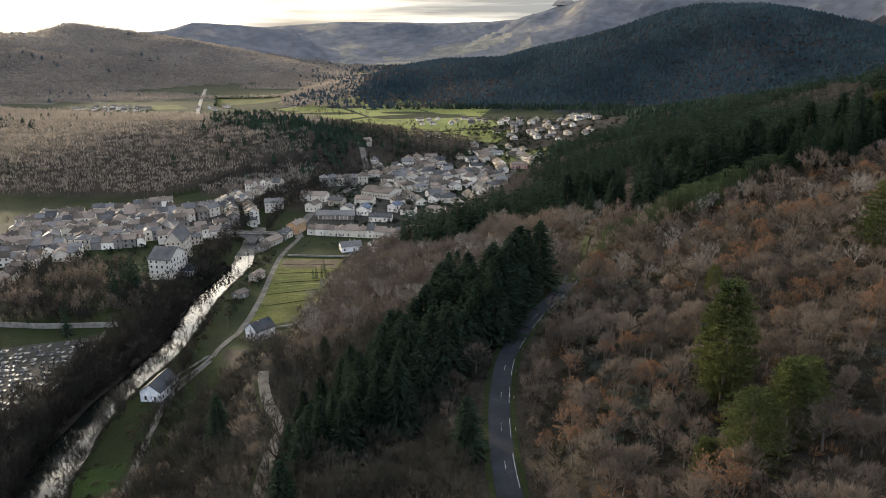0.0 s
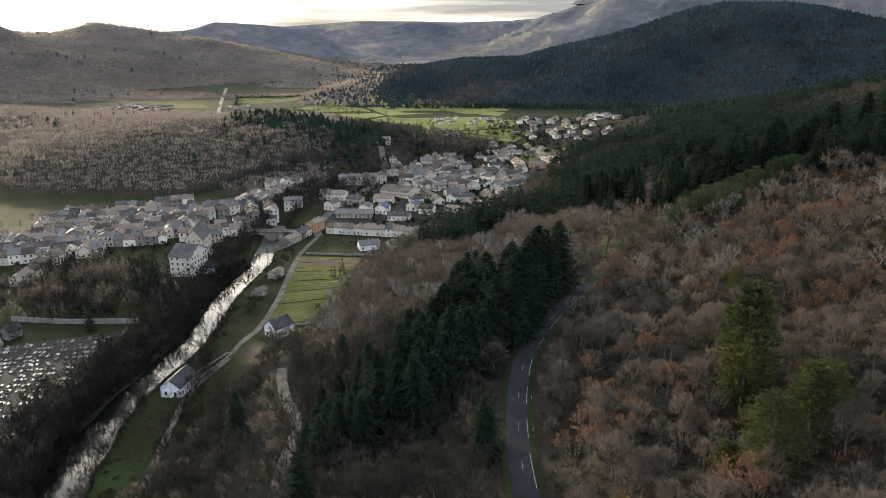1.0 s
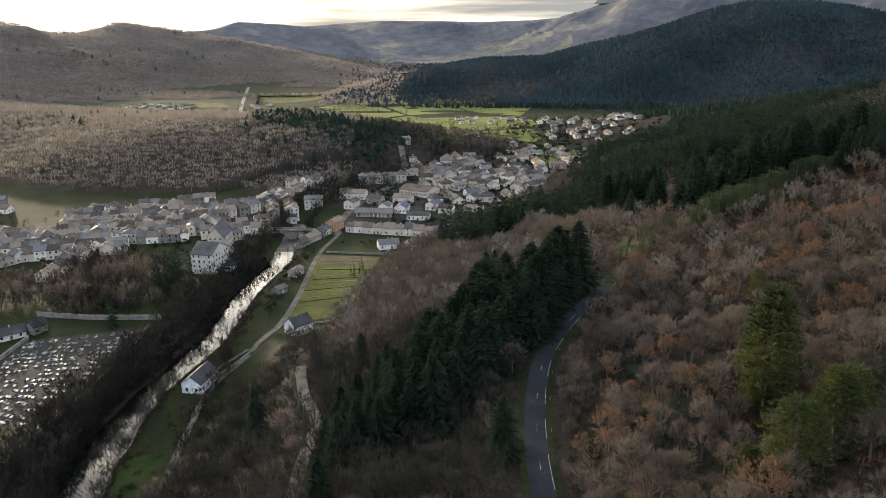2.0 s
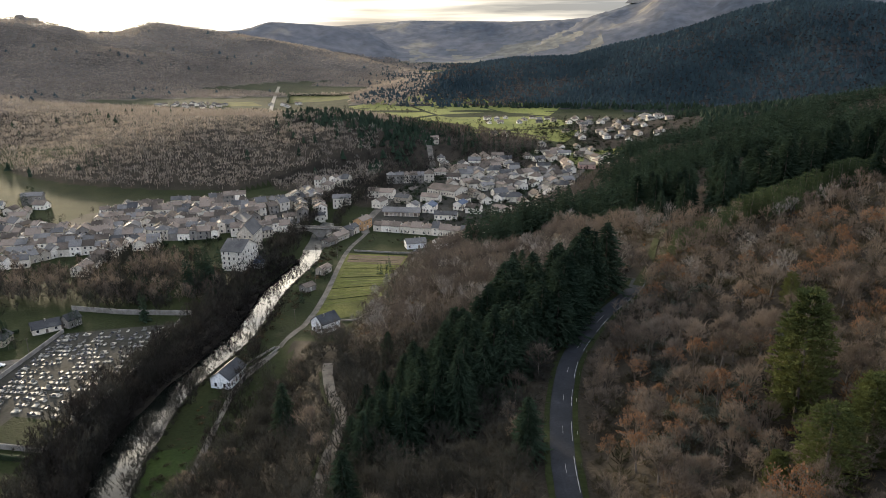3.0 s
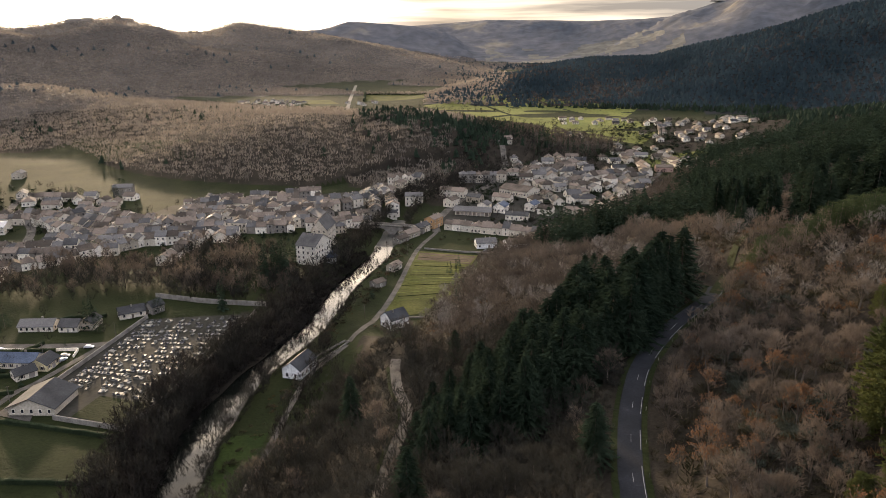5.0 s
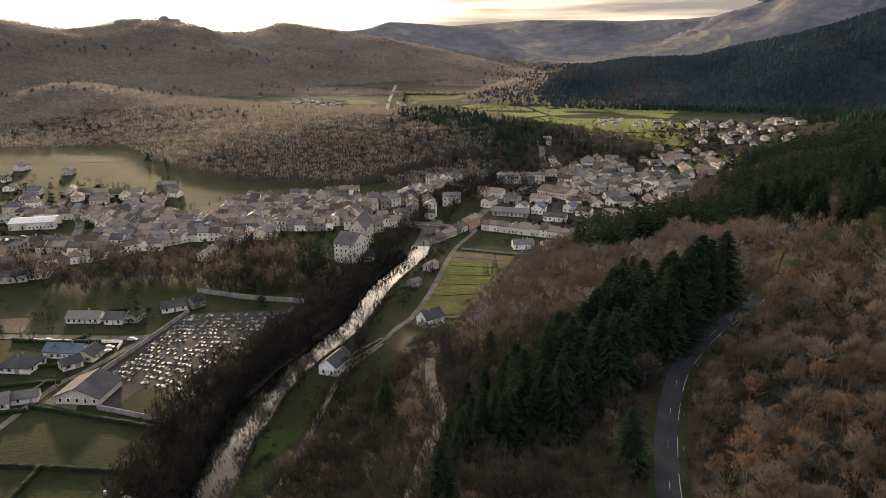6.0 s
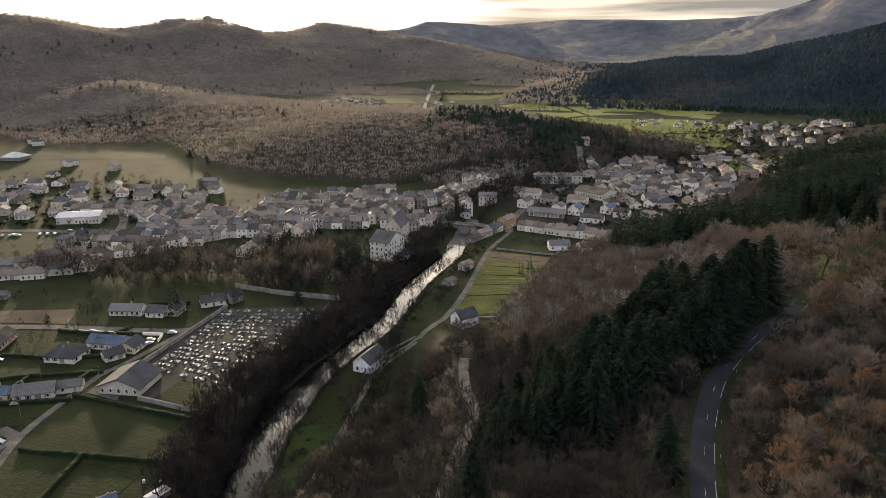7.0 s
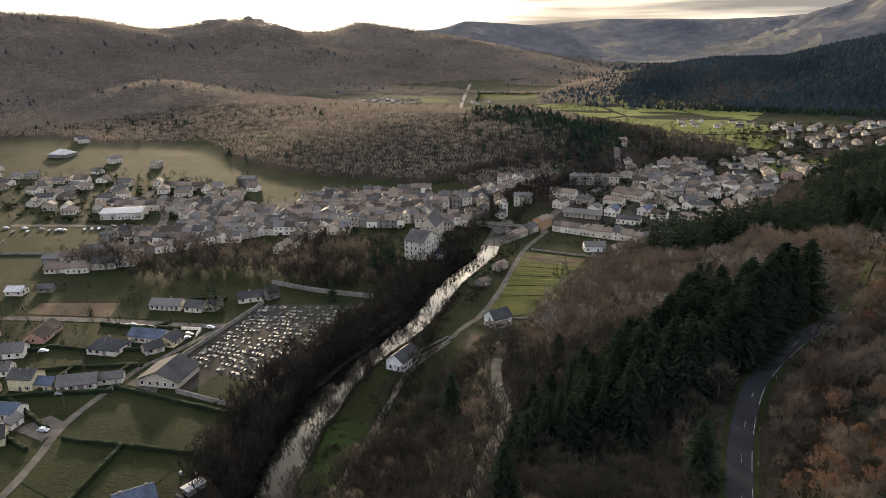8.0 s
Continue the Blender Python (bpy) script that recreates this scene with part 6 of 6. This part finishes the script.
# bright muddy building plot beside the lane
field("yard", [(-203, 158), (-212, 160), (-216, 148), (-200, 146)], M["gravel"], "pale muddy building plot beside the lane", 0.12, 6, "yard")
field("yard", [(-199, 206), (-206, 203), (-204, 188), (-188, 186)], M["gravel"], "pale gravel forecourt before the shed", 0.12, 6, "yard")
fence_line("garden_wall", [(-253, 234.5), (-232, 238), (-213, 243), (-210, 236)], 0.4, 1.4, M["render_w"], "pale rendered garden wall along the street", "wall")
fence_line("garden_wall", [(-353, 324), (-407, 302), (-440, 289)], 0.4, 1.2, M["stone"], "low stone wall of the playing field", "wall")
rnd = random.Random(91)
for k in range(13):
    p = Vector((-455, 338, 0)).lerp(Vector((-404, 371, 0)), (k + 0.5) / 13)
    if rnd.random() < 0.8:
        copy_thing(first_car, pose(p.x + 2, p.y - 1, float(land(p.x, p.y)) + 0.2, 0, 0, rnd.choice((120, 125, 35))))
for a, b, rot in ((-214, 236, 20), (-210, 246, 15), (-243, 268, 80), (-222, 173, 40), (-262, 200, 30), (-360, 316, 25), (-351, 318, 25)):
    copy_thing(first_car, pose(a, b, float(land(a, b)) + 0.2, 0, 0, rot))


def goal(a, b, rot):
    e = tagged(new("goal"), "white football goal on the playing field", "goal", "goals on the playing field")
    e.matrix_basis = pose(a, b, float(land(a, b)) + 0.1, 0, 0, rot)
    for q in (-3.66, 3.66):
        s = Shape()
        s.limb((q, 0, 0), (q, 0, 2.44), 0.08, 0.08, 6)
        part("post", s, [M["sheet"]], e)
    s = Shape()
    s.limb((-3.7, 0, 2.44), (3.7, 0, 2.44), 0.08, 0.08, 6)
    part("crossbar", s, [M["sheet"]], e)


goal(-372, 335, 115)
goal(-432, 315, 115)
# round evergreens that stand alone in the gardens
yew = [tree_kind("yew_tree", pine_crown(300 + k, 16, 9, 14, 0.42), fir_trunk(), [M["needle"]], "dark rounded yew beside the houses", "tree", "yews in the gardens") for k in range(2)]
spots = [(-264, 258, 8, 7), (-217.5, 262, 9, 8), (-310, 227, 9, 8), (-316, 224, 7, 6), (-203, 288, 9, 8), (-305, 375, 9, 9), (-311, 379, 8, 8), (-290, 410, 9, 9), (-286, 330, 6, 5), (-259, 196, 3, 1.6), (-257, 193, 3, 1.6), (-393, 520, 12, 10), (-399, 538, 14, 12), (-420, 512, 10, 9)]
plant(yew, [(a, b, float(land(a, b)) - 0.1, h, w) for a, b, h, w in spots], 44)

# the memorial lodge and yew at the cemetery gate
house(-206, 290, 70, 7, 5.5, 4, M["stone"], M["slate"], "small stone lodge at the cemetery gate", pitch=0.9, seed=62, chimney=False)
